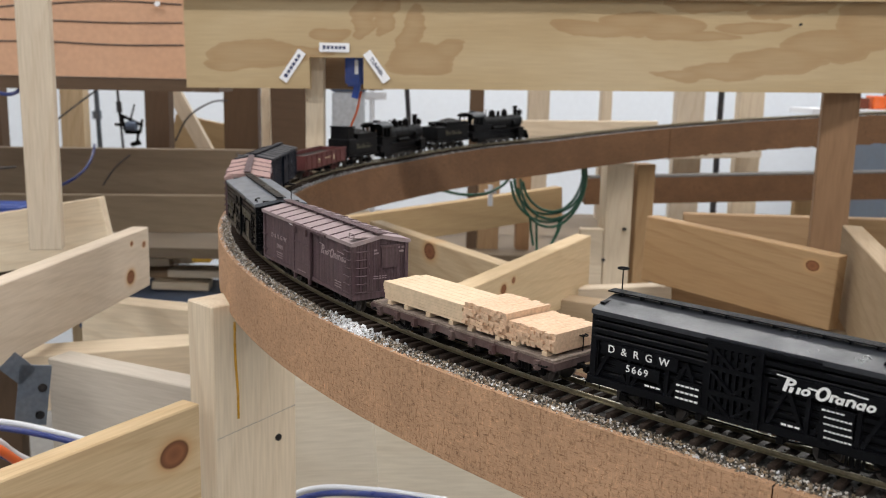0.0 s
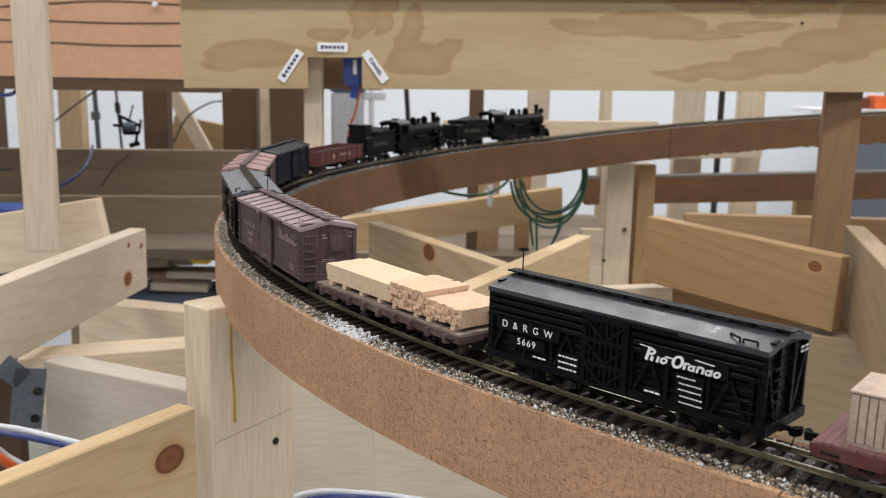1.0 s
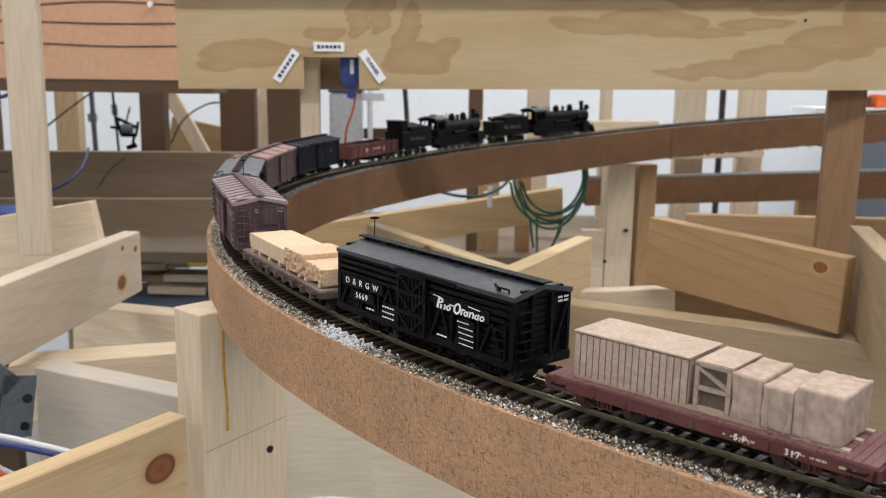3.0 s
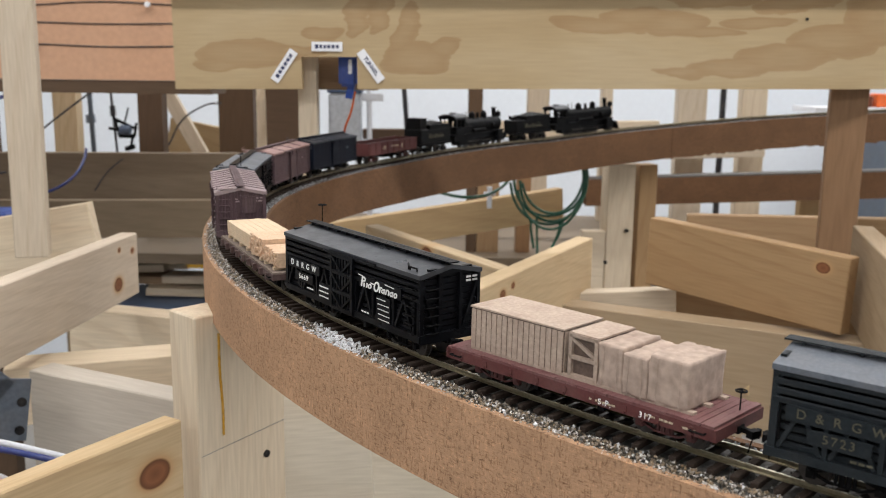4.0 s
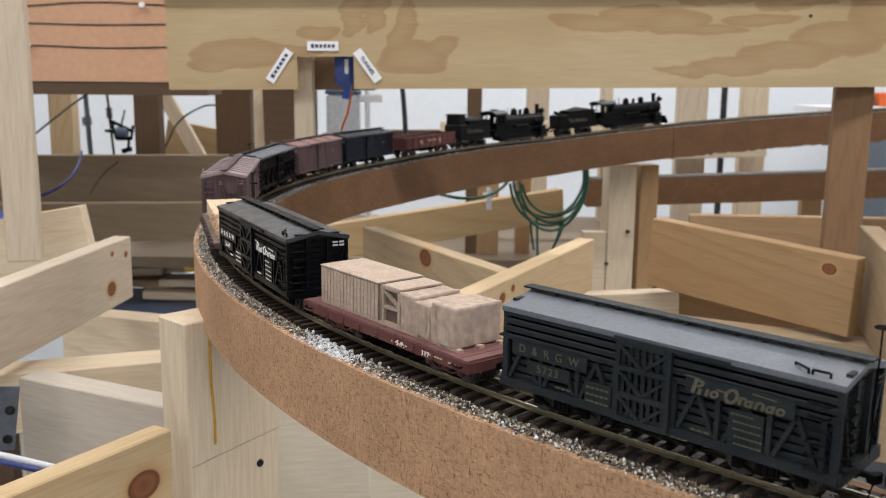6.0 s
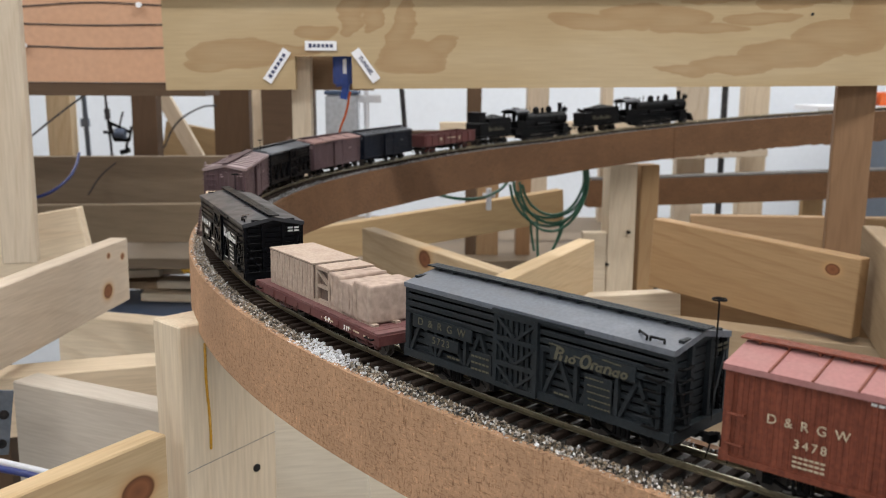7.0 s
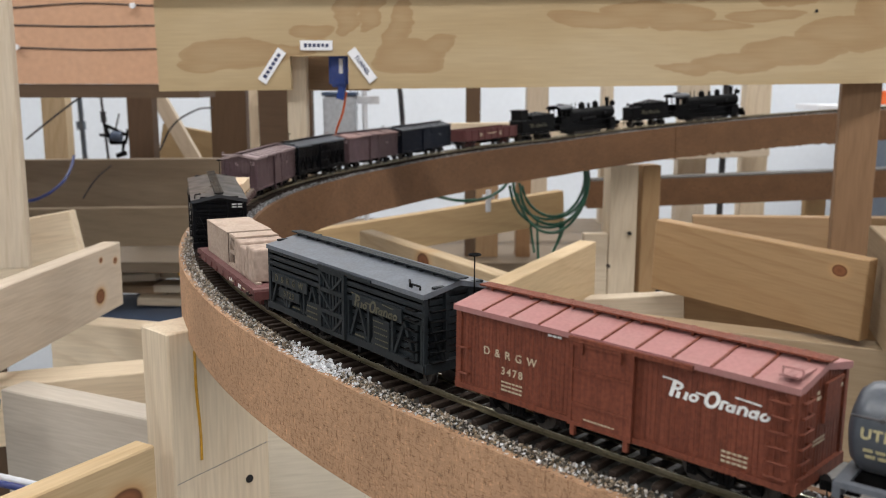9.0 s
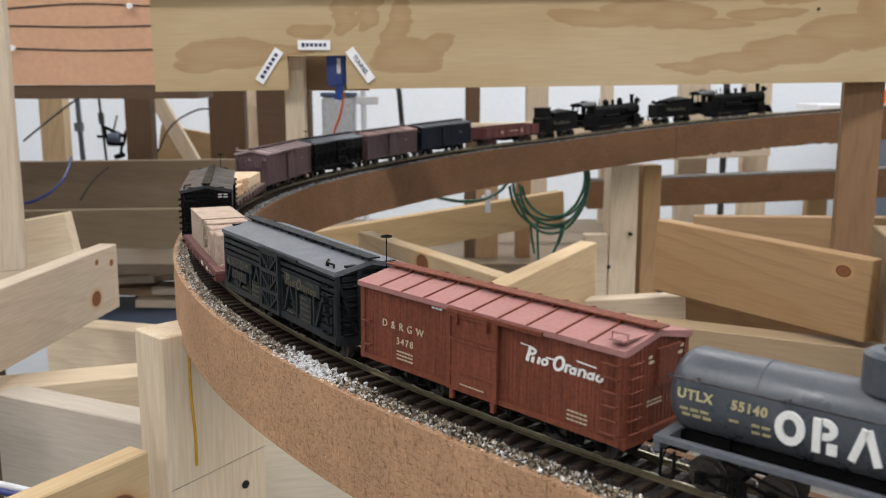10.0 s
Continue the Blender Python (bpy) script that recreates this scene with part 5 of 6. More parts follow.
def stock_car(label, paint_, roof_, number, n, ink, script_ink, staff, group="stock cars of the train"):
    """Slatted car with upright posts, slanting braces and a slatted door."""
    c = thing("stock_car", label, "stock car", group)
    # solid black block in place of the car's shaded inside
    bm = bmesh.new()
    box(bm, 0, 0, (SILL + EAVE) / 2, 2 * HALF_L - 0.004, 2 * HALF_W - 0.0045, EAVE - SILL - 0.001)
    part("dark_inside", bm, IRON, c, "black block standing in for the dark inside of the car")
    for sd in (-1, 1):
        # black backing sheet gives the slats' gaps their shade
        bm = bmesh.new()
        box(bm, 0, sd * (HALF_W - 0.0024), (SILL + EAVE) / 2, 2 * HALF_L - 0.001, 0.0006, EAVE - SILL)
        slats = part("side_wall", bm, IRON, c, "black sheet standing in for the shade between slats")
        for k in range(9):
            bm = bmesh.new()
            upper = k > 4
            box(bm, 0, 0, 0, 2 * HALF_L + (0.0006 if upper else 0), 0.0010, 0.00172)
            bevel(bm, 0.0002)
            part("slat", bm, paint_, slats, at=pose(0, sd * (HALF_W - (0.0003 if upper else 0.0017)), 0.0119 + k * 0.00252))
        bm = bmesh.new()
        y = sd * (HALF_W - 0.0005)
        box(bm, 0, y, EAVE - 0.0013, 2 * HALF_L, 0.0016, 0.0026)
        box(bm, 0, y, SILL + 0.0012, 2 * HALF_L + 0.001, 0.0020, 0.0026)
        part("rail", bm, paint_, slats, "top and bottom rails")
        for x in (-0.0515, -0.0487, -0.0350, -0.0207, -0.0078, 0.0114, 0.0243, 0.0380, 0.0515):
            bm = bmesh.new()
            box(bm, x, y, 0.0172, 0.0013, 0.0014, 0.0150)
            part("post", bm, paint_, slats)
        for apex, wide in ((-0.0143, 0.0052), (-0.0285, 0.0058), (-0.0418, 0.0055), (0.0179, 0.0052), (0.0312, 0.0055), (0.0447, 0.0055)):
            for way in (-1, 1):
                bm = bmesh.new()
                d = Vector((way * wide, 0, -0.0118))
                box(bm, apex + way * wide / 2, y, 0.0172, d.length, 0.0012, 0.0012, (0, -math.degrees(math.atan2(d.z, d.x)), 0))
                part("brace", bm, paint_, slats)
        # door
        d = new("door")
        d.parent = c
        d.matrix_basis = pose(0.0018, sd * (HALF_W + 0.0008), 0.0205) @ Matrix.Diagonal((0.88, 1, 1, 1))
        bm = bmesh.new()
        for x in (-0.0092, 0.0092):
            box(bm, x, 0, 0, 0.0016, 0.0014, 0.0236)
        for z in (-0.0112, -0.0040, 0.0040, 0.0112):
            box(bm, 0, 0, z, 0.0196, 0.0013, 0.0015)
        for k in range(7):
            box(bm, -0.0075 + k * 0.0025, -sd * 0.0004, 0, 0.0014, 0.0007, 0.0225)
        for z0, a in ((0.0076, 1), (0.0, 1), (-0.0076, 1)):
            box(bm, -0.0045, sd * 0.0003, z0, 0.0105, 0.0009, 0.0010, (0, 35, 0))
            box(bm, 0.0045, sd * 0.0003, z0, 0.0105, 0.0009, 0.0010, (0, -35, 0))
        part("door_frame", bm, paint_, d, "slatted door with crossed braces")
        bm = bmesh.new()
        box(bm, -0.009, -sd * 0.0002, 0.0124, 0.040, 0.0016, 0.0010)
        part("door_track", bm, paint_, d)
    for e in (-1, 1):
        # the end's gaps get their shade from a black sheet too
        bm = bmesh.new()
        box(bm, e * (HALF_L - 0.0020), 0, (SILL + EAVE) / 2, 0.0006, 2 * HALF_W - 0.001, EAVE - SILL)
        end = part("end_wall", bm, IRON, c, "black sheet standing in for the shade between end slats")
        for k in range(10):
            bm = bmesh.new()
            box(bm, e * (HALF_L - 0.0014), 0, 0.0119 + k * 0.00236, 0.0009, 2 * HALF_W - 0.001, 0.0019)
            part("slat", bm, paint_, end)
        bm = bmesh.new()
        for y in (-0.0134, -0.0048, 0.0048, 0.0134):
            box(bm, e * (HALF_L - 0.0003), y, (SILL + EAVE) / 2, 0.0015, 0.0014, EAVE - SILL)
        for y, a in ((-0.0091, 1), (0.0091, -1)):
            box(bm, e * (HALF_L - 0.0003), y, 0.0195, 0.0012, 0.0012, 0.0225, (a * 20, 0, 0))
        box(bm, e * (HALF_L + 0.0002), 0, SILL + 0.0012, 0.0022, 2 * HALF_W, 0.0034)
        box(bm, e * (HALF_L - 0.0005), 0, EAVE + 0.0008, 0.0016, 2 * HALF_W - 0.008, 0.0022)
        part("end_frame", bm, paint_, end)
        bars(c, [(0, 0.0006, 0.006, 0.0008), (0, -0.0008, 0.006, 0.0008)], script_ink, rear(-0.0092, 0.0310, -HALF_L - 0.0012))
    roof(c, roof_, [], paint_, peak=0.0030, over=0.0007)
    bm = bmesh.new()
    for k in range(2):
        x = -HALF_L + 0.004 + 0.0055 * k
        for p, q in (((x, 0.0125, EAVE + 0.0004), (x, 0.0125, EAVE + 0.0018)), ((x, 0.0125, EAVE + 0.0018), (x + 0.0045, 0.0125 - 0.003 * k, EAVE + 0.0018)), ((x + 0.0045, 0.0125 - 0.003 * k, EAVE + 0.0004), (x + 0.0045, 0.0125 - 0.003 * k, EAVE + 0.0018))):
            rod(bm, p, q, 0.00036, 5)
    part("grab_iron", bm, IRON, c, "wire grab irons on the roof corner")
    zs = [0.0115 + k * 0.0034 for k in range(6)]
    rungs(c, -HALF_L + 0.0050, HALF_W + 0.0003, zs, 1, "x", 0.0052, IRON)
    rungs(c, -HALF_L - 0.0004, 0.0092, zs, -1, "y", 0.0052, IRON)
    rungs(c, HALF_L - 0.0045, -HALF_W - 0.0003, zs, -1, "x", 0.0052, IRON)
    brake(c, staff * (HALF_L + 0.0012), -0.0055, 0.010, 0.0450)
    # sign boards with lettering
    face = HALF_W + 0.0010
    sign = new("sign_board")
    sign.parent = c
    for x, z, w, h, dy in ((0.0345, 0.0218, 0.0280, 0.0042, 0.0004), (0.0345, 0.0166, 0.0160, 0.0040, 0.0004), (-0.0265, 0.0248, 0.0300, 0.0046, 0.0004), (-0.0290, 0.0160, 0.0095, 0.0100, 0.0007), (0.0165, 0.0138, 0.0090, 0.0070, 0.0007)):
        bm = bmesh.new()
        box(bm, x, face - dy, z, w, 0.0006, h)
        part("plank", bm, paint_, sign)
    words("D & R G W", 0.0036, ink, sign, side(0.0345, 0.0219, face), spread=1.35)
    words(number, 0.0034, ink, sign, side(0.0345, 0.0167, face), spread=1.3)
    bars(sign, [(0, 0, 0.006, 0.0006)], ink, side(0.0285, 0.0128, face))
    bars(sign, [(0, 0.0021, 0.0080, 0.0006), (0, 0.0, 0.0080, 0.0006), (0, -0.0021, 0.0080, 0.0006)], ink, side(0.0165, 0.0138, face))
    bars(sign, [(-0.001, 0.0040, 0.0065, 0.00042), (0.0005, 0.0020, 0.0080, 0.00042), (0.0005, 0.0, 0.0080, 0.00042), (0.001, -0.0020, 0.0080, 0.00042), (0.001, -0.0040, 0.0080, 0.00042)], ink, side(-0.0290, 0.0160, face))
    bars(sign, [(0, 0, 0.006, 0.0006)], ink, side(-0.0165, 0.0125, face))
    flying_script(sign, script_ink, side(-0.0262, 0.0226, face), 0.0275)
    underframe(c, IRON)
    running_gear(c)
    moving.append((c, n * CAR, 0.0335))
    return c


def flat_car(label, paint_, deck_, n, mark=None, thick=0.0028, gear=None, pocket=0.0018):
    c = thing("flat_car", label, "flat car", "flat cars of the train")
    rr = random.Random(n + 3)
    bm = bmesh.new()
    for i in range(46):
        w = 0.1045 / 46
        box(bm, -0.05225 + (i + 0.5) * w, 0, 0.0113 + rr.uniform(-0.00006, 0.00006), w * 0.92, 0.0282 + rr.uniform(-0.0006, 0.0004), 0.0008)
    tagged(part("deck", bm, deck_, c, "cross-laid deck boards"), kind="stuff")
    bm = bmesh.new()
    for sd in (-1, 1):
        box(bm, 0, sd * 0.0135, 0.0109 - thick / 2, 0.1045, 0.0016, thick)
    for e in (-1, 1):
        box(bm, e * 0.0520, 0, 0.0109 - thick / 2, 0.0020, 0.0286, thick)
    body = part("side_sill", bm, paint_, c, "painted side and end sills")
    for sd in (-1, 1):
        for k in range(9):
            bm = bmesh.new()
            x = -0.0455 + k * 0.01138
            box(bm, x, sd * (0.0141 + pocket / 2), 0.0089, 0.0010 + pocket * 0.6, pocket, 0.0018 + pocket * 0.9)
            rod(bm, (x, sd * 0.0143, 0.0080), (x, sd * (0.0146 + pocket), 0.0080), 0.0004, 6)
            part("stake_pocket", bm, paint_, body)
    rungs(c, -0.0475, 0.0143, [0.0092], 1, "x", 0.0045, IRON, "grab_iron")
    rungs(c, 0.0475, 0.0143, [0.0092], 1, "x", 0.0045, IRON, "grab_iron")
    brake(c, -0.0505, -0.004, 0.0115, 0.0178, 0.0016)
    underframe(c, IRON)
    running_gear(c, gear)
    if mark:
        bars(c, [(0.0445, 0.0002, 0.0045, 0.0006), (0.0345, 0.0004, 0.010, 0.0006), (0.0145, 0, 0.010, 0.0006)], CREAM_INK, side(0, 0.0088, 0.0145) @ pose(0, 0, 0, 0, 0, 0))
        words("S.P.", 0.0026, WHITE_INK, c, side(-0.0155, 0.0088, 0.0146), spread=1.3)
        words(mark, 0.0026, WHITE_INK, c, side(-0.0300, 0.0088, 0.0146), spread=1.2)
    moving.append((c, n * CAR, 0.0335))
    return c


def tank_car(n):
    c = thing("tank_car", "dark grey tank car with dome, gold and cream lettering", "tank car")
    zc, r = 0.0243, 0.0106
    bm = bmesh.new()
    prof = [(-0.0528, 0.0), (-0.0525, 0.005), (-0.0514, 0.0084), (-0.0496, 0.0101), (-0.0480, r), (0.0480, r), (0.0496, 0.0101), (0.0514, 0.0084), (0.0525, 0.005), (0.0528, 0.0)]
    seg, last = 40, None
    for x, q in prof:
        ring = [bm.verts.new((x, max(q, 1e-5) * math.sin(2 * math.pi * k / seg), zc + max(q, 1e-5) * math.cos(2 * math.pi * k / seg))) for k in range(seg)]
        if last:
            for k in range(seg):
                bm.faces.new((last[k], last[(k + 1) % seg], ring[(k + 1) % seg], ring[k]))
        last = ring
    bmesh.ops.recalc_face_normals(bm, faces=bm.faces)
    shell = part("tank", bm, TANK, c, smooth=True)
    for x in (-0.030, 0.0, 0.030):
        bm = bmesh.new()
        rod(bm, (x - 0.0002, 0, zc), (x + 0.0002, 0, zc), r + 0.00018, 48)
        part("seam", bm, TANK, shell)
    bm = bmesh.new()
    rod(bm, (0.003, 0, zc + r - 0.001), (0.003, 0, zc + r + 0.0072), 0.0066, 28)
    rod(bm, (0.003, 0, zc + r + 0.0072), (0.003, 0, zc + r + 0.0082), 0.0066, 28, 0.0050)
    rod(bm, (0.003, 0, zc + r + 0.0080), (0.003, 0, zc + r + 0.0090), 0.0026, 16)
    part("dome", bm, TANK, shell, "round dome with cover")
    for sd in (-1, 1):
        bm = bmesh.new()
        box(bm, 0, sd * 0.0138, 0.0146, 0.104, 0.0022, 0.0007)
        box(bm, 0, sd * 0.0148, 0.0143, 0.104, 0.0005, 0.0014)
        part("running_board", bm, GREY_ROOF, c, "grey walkway along the frame")
    for e in (-1, 1):
        bm = bmesh.new()
        box(bm, e * 0.0508, 0, 0.0144, 0.0030, 0.0296, 0.0008)
        box(bm, e * 0.0515, 0, 0.0126, 0.0018, 0.0286, 0.0036)
        part("end_sill", bm, GREY_ROOF, c, "grey end sill with step board")
        bm = bmesh.new()
        box(bm, e * 0.026, 0, 0.0120, 0.050, 0.006, 0.0036)
        part("centre_sill", bm, IRON, c)
        for sd in (-1, 1):
            bm = bmesh.new()
            for p, q in (((0.050, 0.0145, 0.0120), (0.050, 0.0145, 0.0050)), ((0.0465, 0.0145, 0.0120), (0.0465, 0.0145, 0.0050)), ((0.050, 0.0145, 0.0050), (0.0465, 0.0145, 0.0050))):
                rod(bm, (e * p[0], sd * p[1], p[2]), (e * q[0], sd * q[1], q[2]), 0.0004, 6)
            part("stirrup_step", bm, IRON, c)
            bm = bmesh.new()
            rod(bm, (e * 0.040, sd * 0.0125, 0.0135), (e * 0.010, sd * 0.0125, 0.0065), 0.0004, 6)
            rod(bm, (e * 0.010, sd * 0.0125, 0.0065), (0, sd * 0.0125, 0.0065), 0.0004, 6)
            part("truss_rod", bm, IRON, c)
    for sd in (-1, 1):
        bm = bmesh.new()
        rod(bm, (-0.0505, sd * 0.0116, 0.0298), (0.0505, sd * 0.0116, 0.0298), 0.00034, 6)
        rail = part("handrail", bm, BLACK_WIRE, c, "thin dark handrail")
        for x in (-0.044, -0.022, 0.0, 0.022, 0.044):
            bm = bmesh.new()
            rod(bm, (x, sd * 0.0085, 0.0294), (x, sd * 0.0119, 0.0298), 0.0006, 6)
            part("stanchion", bm, BLACK_WIRE, rail)
    for x, sd in ((-0.040, 1), (0.040, 1)):
        bm = bmesh.new()
        box(bm, x, 0, 0.0128, 0.006, 0.010, 0.0035)
        part("saddle", bm, IRON, c)

    def stuck(x, dz):
        a = math.asin(max(-0.9, min(0.9, dz / r)))
        y = (r + 0.0002) * math.cos(a)
        return pose(x, y, zc + dz, 90 - math.degrees(a), 0, 180)
    words("UTLX", 0.0033, GOLD_INK, shell, stuck(0.0440, 0.0014), spread=1.15, bold=0.0001)
    words("55140", 0.0031, GOLD_INK, shell, stuck(0.0305, 0.0014), spread=1.15, bold=0.0001)
    bars(shell, [(0, 0.0008, 0.008, 0.0008), (0.0005, -0.0008, 0.008, 0.0008)], GOLD_INK, stuck(0.0440, -0.0030))
    bars(shell, [(0.002, 0.0010, 0.005, 0.0007), (0.002, -0.0010, 0.005, 0.0007), (-0.0045, 0.0008, 0.003, 0.0007)], GOLD_INK, stuck(0.0295, -0.0032))
    for k in range(6):
        bm = bmesh.new()
        if k % 3 == 0:
            bow(bm, 0, 0, 0.0025, 0.0032, 0.0018, 0, 0, 360, 0.0006)
        elif k % 3 == 1:
            box(bm, -0.0022, 0, 0, 0.0018, 0.0080, 0.0006)
            bow(bm, -0.0008, 0.0017, 0.0022, 0.0017, 0.0016, 0, -95, 95, 0.0006)
            box(bm, 0.0012, -0.0026, 0, 0.0022, 0.0026, 0.0006)
        else:
            box(bm, -0.0015, 0, 0, 0.0017, 0.0082, 0.0006, (0, 0, -18))
            box(bm, 0.0015, 0, 0, 0.0017, 0.0082, 0.0006, (0, 0, 18))
        bmesh.ops.recalc_face_normals(bm, faces=bm.faces)
        part("large_mark", bm, WHITE_INK, shell, "large cream painted mark", stuck(0.0208 - 0.0082 * k, -0.0006) @ pose(0, 0, 0.0001))
    running_gear(c)
    moving.append((c, n * CAR + 0.006, 0.0335))
    return c


def gondola(place):
    c = thing("gondola", "maroon open gondola with upright side ribs and dark load", "gondola")
    bm = bmesh.new()
    for sd in (-1, 1):
        box(bm, 0, sd * 0.0136, 0.0165, 0.110, 0.0008, 0.0135)
    for e in (-1, 1):
        box(bm, e * 0.0550, 0, 0.0165, 0.0010, 0.028, 0.0135)
    body = part("side_wall", bm, MAROON, c)
    bm = bmesh.new()
    for sd in (-1, 1):
        for k in range(9):
            box(bm, -0.0520 + k * 0.0130, sd * 0.0143, 0.0163, 0.0016, 0.0010, 0.0135)
        box(bm, 0, sd * 0.0140, 0.0230, 0.111, 0.0016, 0.0010)
    part("rib", bm, MAROON, body, "upright side ribs")
    bm = bmesh.new()
    box(bm, 0, 0, 0.0140, 0.109, 0.0264, 0.0110)
    part("load", bm, COAL, c, "dark level load")
    bars(c, [(0.018, 0, 0.003, 0.005), (0.001, 0.001, 0.018, 0.0012), (-0.022, 0.001, 0.006, 0.0016), (-0.022, -0.0012, 0.006, 0.0010)], CREAM_INK, inner_side(0, 0.0165, -0.0150))
    underframe(c, IRON)
    for sd in (-1, 1):
        truck(c, sd * 0.036, MAROON)
        coupler(c, sd * 0.054, sd)
    moving.append((c, place, 0.036))


DRIVERS = wheelset_mesh(0.0055, GAUGE, "driving_wheelset", 0.001)


def locomotive(place, length, label, plow):
    """Small outside-frame engine with eight drivers, and its tender."""
    c = thing("steam_locomotive", label, "locomotive", "steam engines at the head of the train")
    f = length / 0.190
    X = lambda v: v * f
    zc = 0.0245
    bm = bmesh.new()
    rod(bm, (X(0.002), 0, zc), (X(0.070), 0, zc), 0.0088, 24, 0.0078)
    rod(bm, (X(0.070), 0, zc), (X(0.086), 0, zc), 0.0080, 24)
    rod(bm, (X(0.086), 0, zc), (X(0.0875), 0, zc), 0.0080, 24, 0.0062)
    boiler = part("boiler", bm, LOCO, c, smooth=False)
    for k in range(5):
        bm = bmesh.new()
        rod(bm, (X(0.008 + 0.0145 * k), 0, zc), (X(0.0088 + 0.0145 * k), 0, zc), 0.0089 - 0.0002 * k, 24)
        part("boiler_band", bm, LOCO, boiler)
    bm = bmesh.new()
    rod(bm, (X(0.079), 0, 0.031), (X(0.079), 0, 0.0425), 0.0026, 16, 0.0031)
    rod(bm, (X(0.079), 0, 0.0425), (X(0.079), 0, 0.0433), 0.0036, 16)
    part("chimney", bm, LOCO, boiler, "straight black chimney")
    for x, h, r in ((0.056, 0.0405, 0.0042), (0.030, 0.0405, 0.0046)):
        bm = bmesh.new()
        rod(bm, (X(x), 0, 0.030), (X(x), 0, h - 0.003), r, 16)
        rod(bm, (X(x), 0, h - 0.003), (X(x), 0, h - 0.001), r, 16, r * 0.6)
        rod(bm, (X(x), 0, h - 0.001), (X(x), 0, h), r * 0.6, 16, r * 0.2)
        part("dome", bm, LOCO, boiler, "rounded steam dome")
    bm = bmesh.new()
    box(bm, X(0.089), 0, 0.0345, 0.005, 0.0052, 0.0058)
    rod(bm, (X(0.0915), 0, 0.0345), (X(0.0925), 0, 0.0345), 0.0024, 14)
    rod(bm, (X(0.089), 0, 0.0374), (X(0.089), 0, 0.0392), 0.0010, 8)
    part("headlight", bm, LOCO, boiler, "square headlight on the smokebox")
    bm = bmesh.new()
    rod(bm, (X(0.043), 0, 0.030), (X(0.043), 0, 0.0385), 0.0022, 12)
    part("bell", bm, IRON, boiler)
    bm = bmesh.new()
    rod(bm, (X(0.014), 0.003, 0.030), (X(0.014), 0.003, 0.0395), 0.0007, 6)
    rod(bm, (X(0.018), 0, 0.030), (X(0.018), 0, 0.0410), 0.0006, 6)
    part("whistle", bm, IRON, boiler)
    bm = bmesh.new()
    rod(bm, (X(0.0690), -0.008, 0.0235), (X(0.0630), -0.0085, 0.0235), 0.0026, 10)
    part("air_pump", bm, IRON, boiler)
    for sd in (-1, 1):
        bm = bmesh.new()
        rod(bm, (X(0.020), sd * 0.0100, 0.0190), (X(0.046), sd * 0.0100, 0.0190), 0.0024, 12)
        part("air_tank", bm, IRON, boiler)
        bm = bmesh.new()
        rod(bm, (X(0.004), sd * 0.0094, 0.0275), (X(0.084), sd * 0.0088, 0.0275), 0.0003, 6)
        part("handrail", bm, IRON, boiler)
    # cab
    bm = bmesh.new()
    box(bm, X(0.0000), 0, 0.0330, 0.0008, 0.0256, 0.0060)
    box(bm, X(0.0000), 0.0108, 0.0230, 0.0008, 0.0040, 0.0160)
    box(bm, X(0.0000), -0.0108, 0.0230, 0.0008, 0.0040, 0.0160)
    cab = part("cab", bm, LOCO, c, "cab with side windows")
    for sd in (-1, 1):
        bm = bmesh.new()
        for x, w, z, h in ((-0.0185, 0.0035, 0.0255, 0.020), (-0.0020, 0.0030, 0.0255, 0.020), (-0.0102, 0.020, 0.0195, 0.009), (-0.0102, 0.020, 0.0345, 0.0030), (-0.0102, 0.0012, 0.0270, 0.012)):
            box(bm, X(x), sd * 0.0128, z, X(w), 0.0007, h)
        part("side_panel", bm, LOCO, cab)
    bm = bmesh.new()
    n, last = 12, None
    for k in range(n + 1):
        a = math.pi * (k / n - 0.5)
        y, z = 0.0145 * math.sin(a), 0.0352 + 0.0042 * math.cos(a)
        ring = [bm.verts.new(v) for v in ((X(-0.0225), y, z), (X(0.0025), y, z), (X(0.0025), y * 0.96, z - 0.0008), (X(-0.0225), y * 0.96, z - 0.0008))]
        if last:
            for j in range(4):
                bm.faces.new((last[j], last[(j + 1) % 4], ring[(j + 1) % 4], ring[j]))
        last = ring
    box(bm, X(-0.010), 0, 0.0400, 0.007, 0.006, 0.0016)
    bmesh.ops.recalc_face_normals(bm, faces=bm.faces)
    part("roof", bm, BLACK_ROOF, cab, "curved dark grey cab roof")
    bm = bmesh.new()
    for sd in (-1, 1):
        box(bm, X(0.040), sd * 0.0115, 0.0165, X(0.088), 0.0038, 0.0008)
        box(bm, X(0.036), sd * 0.0082, 0.0078, X(0.088), 0.0012, 0.0042)
        box(bm, X(0.0765), sd * 0.0112, 0.0100, X(0.0125), 0.0062, 0.0082)
        box(bm, X(0.0765), sd * 0.0112, 0.0155, X(0.0105), 0.0050, 0.0042)
        rod(bm, (X(0.030), sd * 0.0118, 0.0072), (X(0.071), sd * 0.0118, 0.0092), 0.0006, 6)
    box(bm, X(0.040), 0, 0.0105, X(0.090), 0.0130, 0.0150)
    box(bm, X(0.006), 0, 0.0170, X(0.026), 0.0190, 0.0140)
    box(bm, X(-0.0105), 0, 0.0125, X(0.024), 0.0250, 0.0070)
    box(bm, X(0.0900), 0, 0.0105, 0.0030, 0.0250, 0.0040)
    for k in range(9):
        y = -0.0096 + k * 0.0024
        rod(bm, (X(0.0905), y, 0.0100), (X(0.0950) - abs(y) * 0.2, y * 0.8, 0.0022), 0.0006, 5)
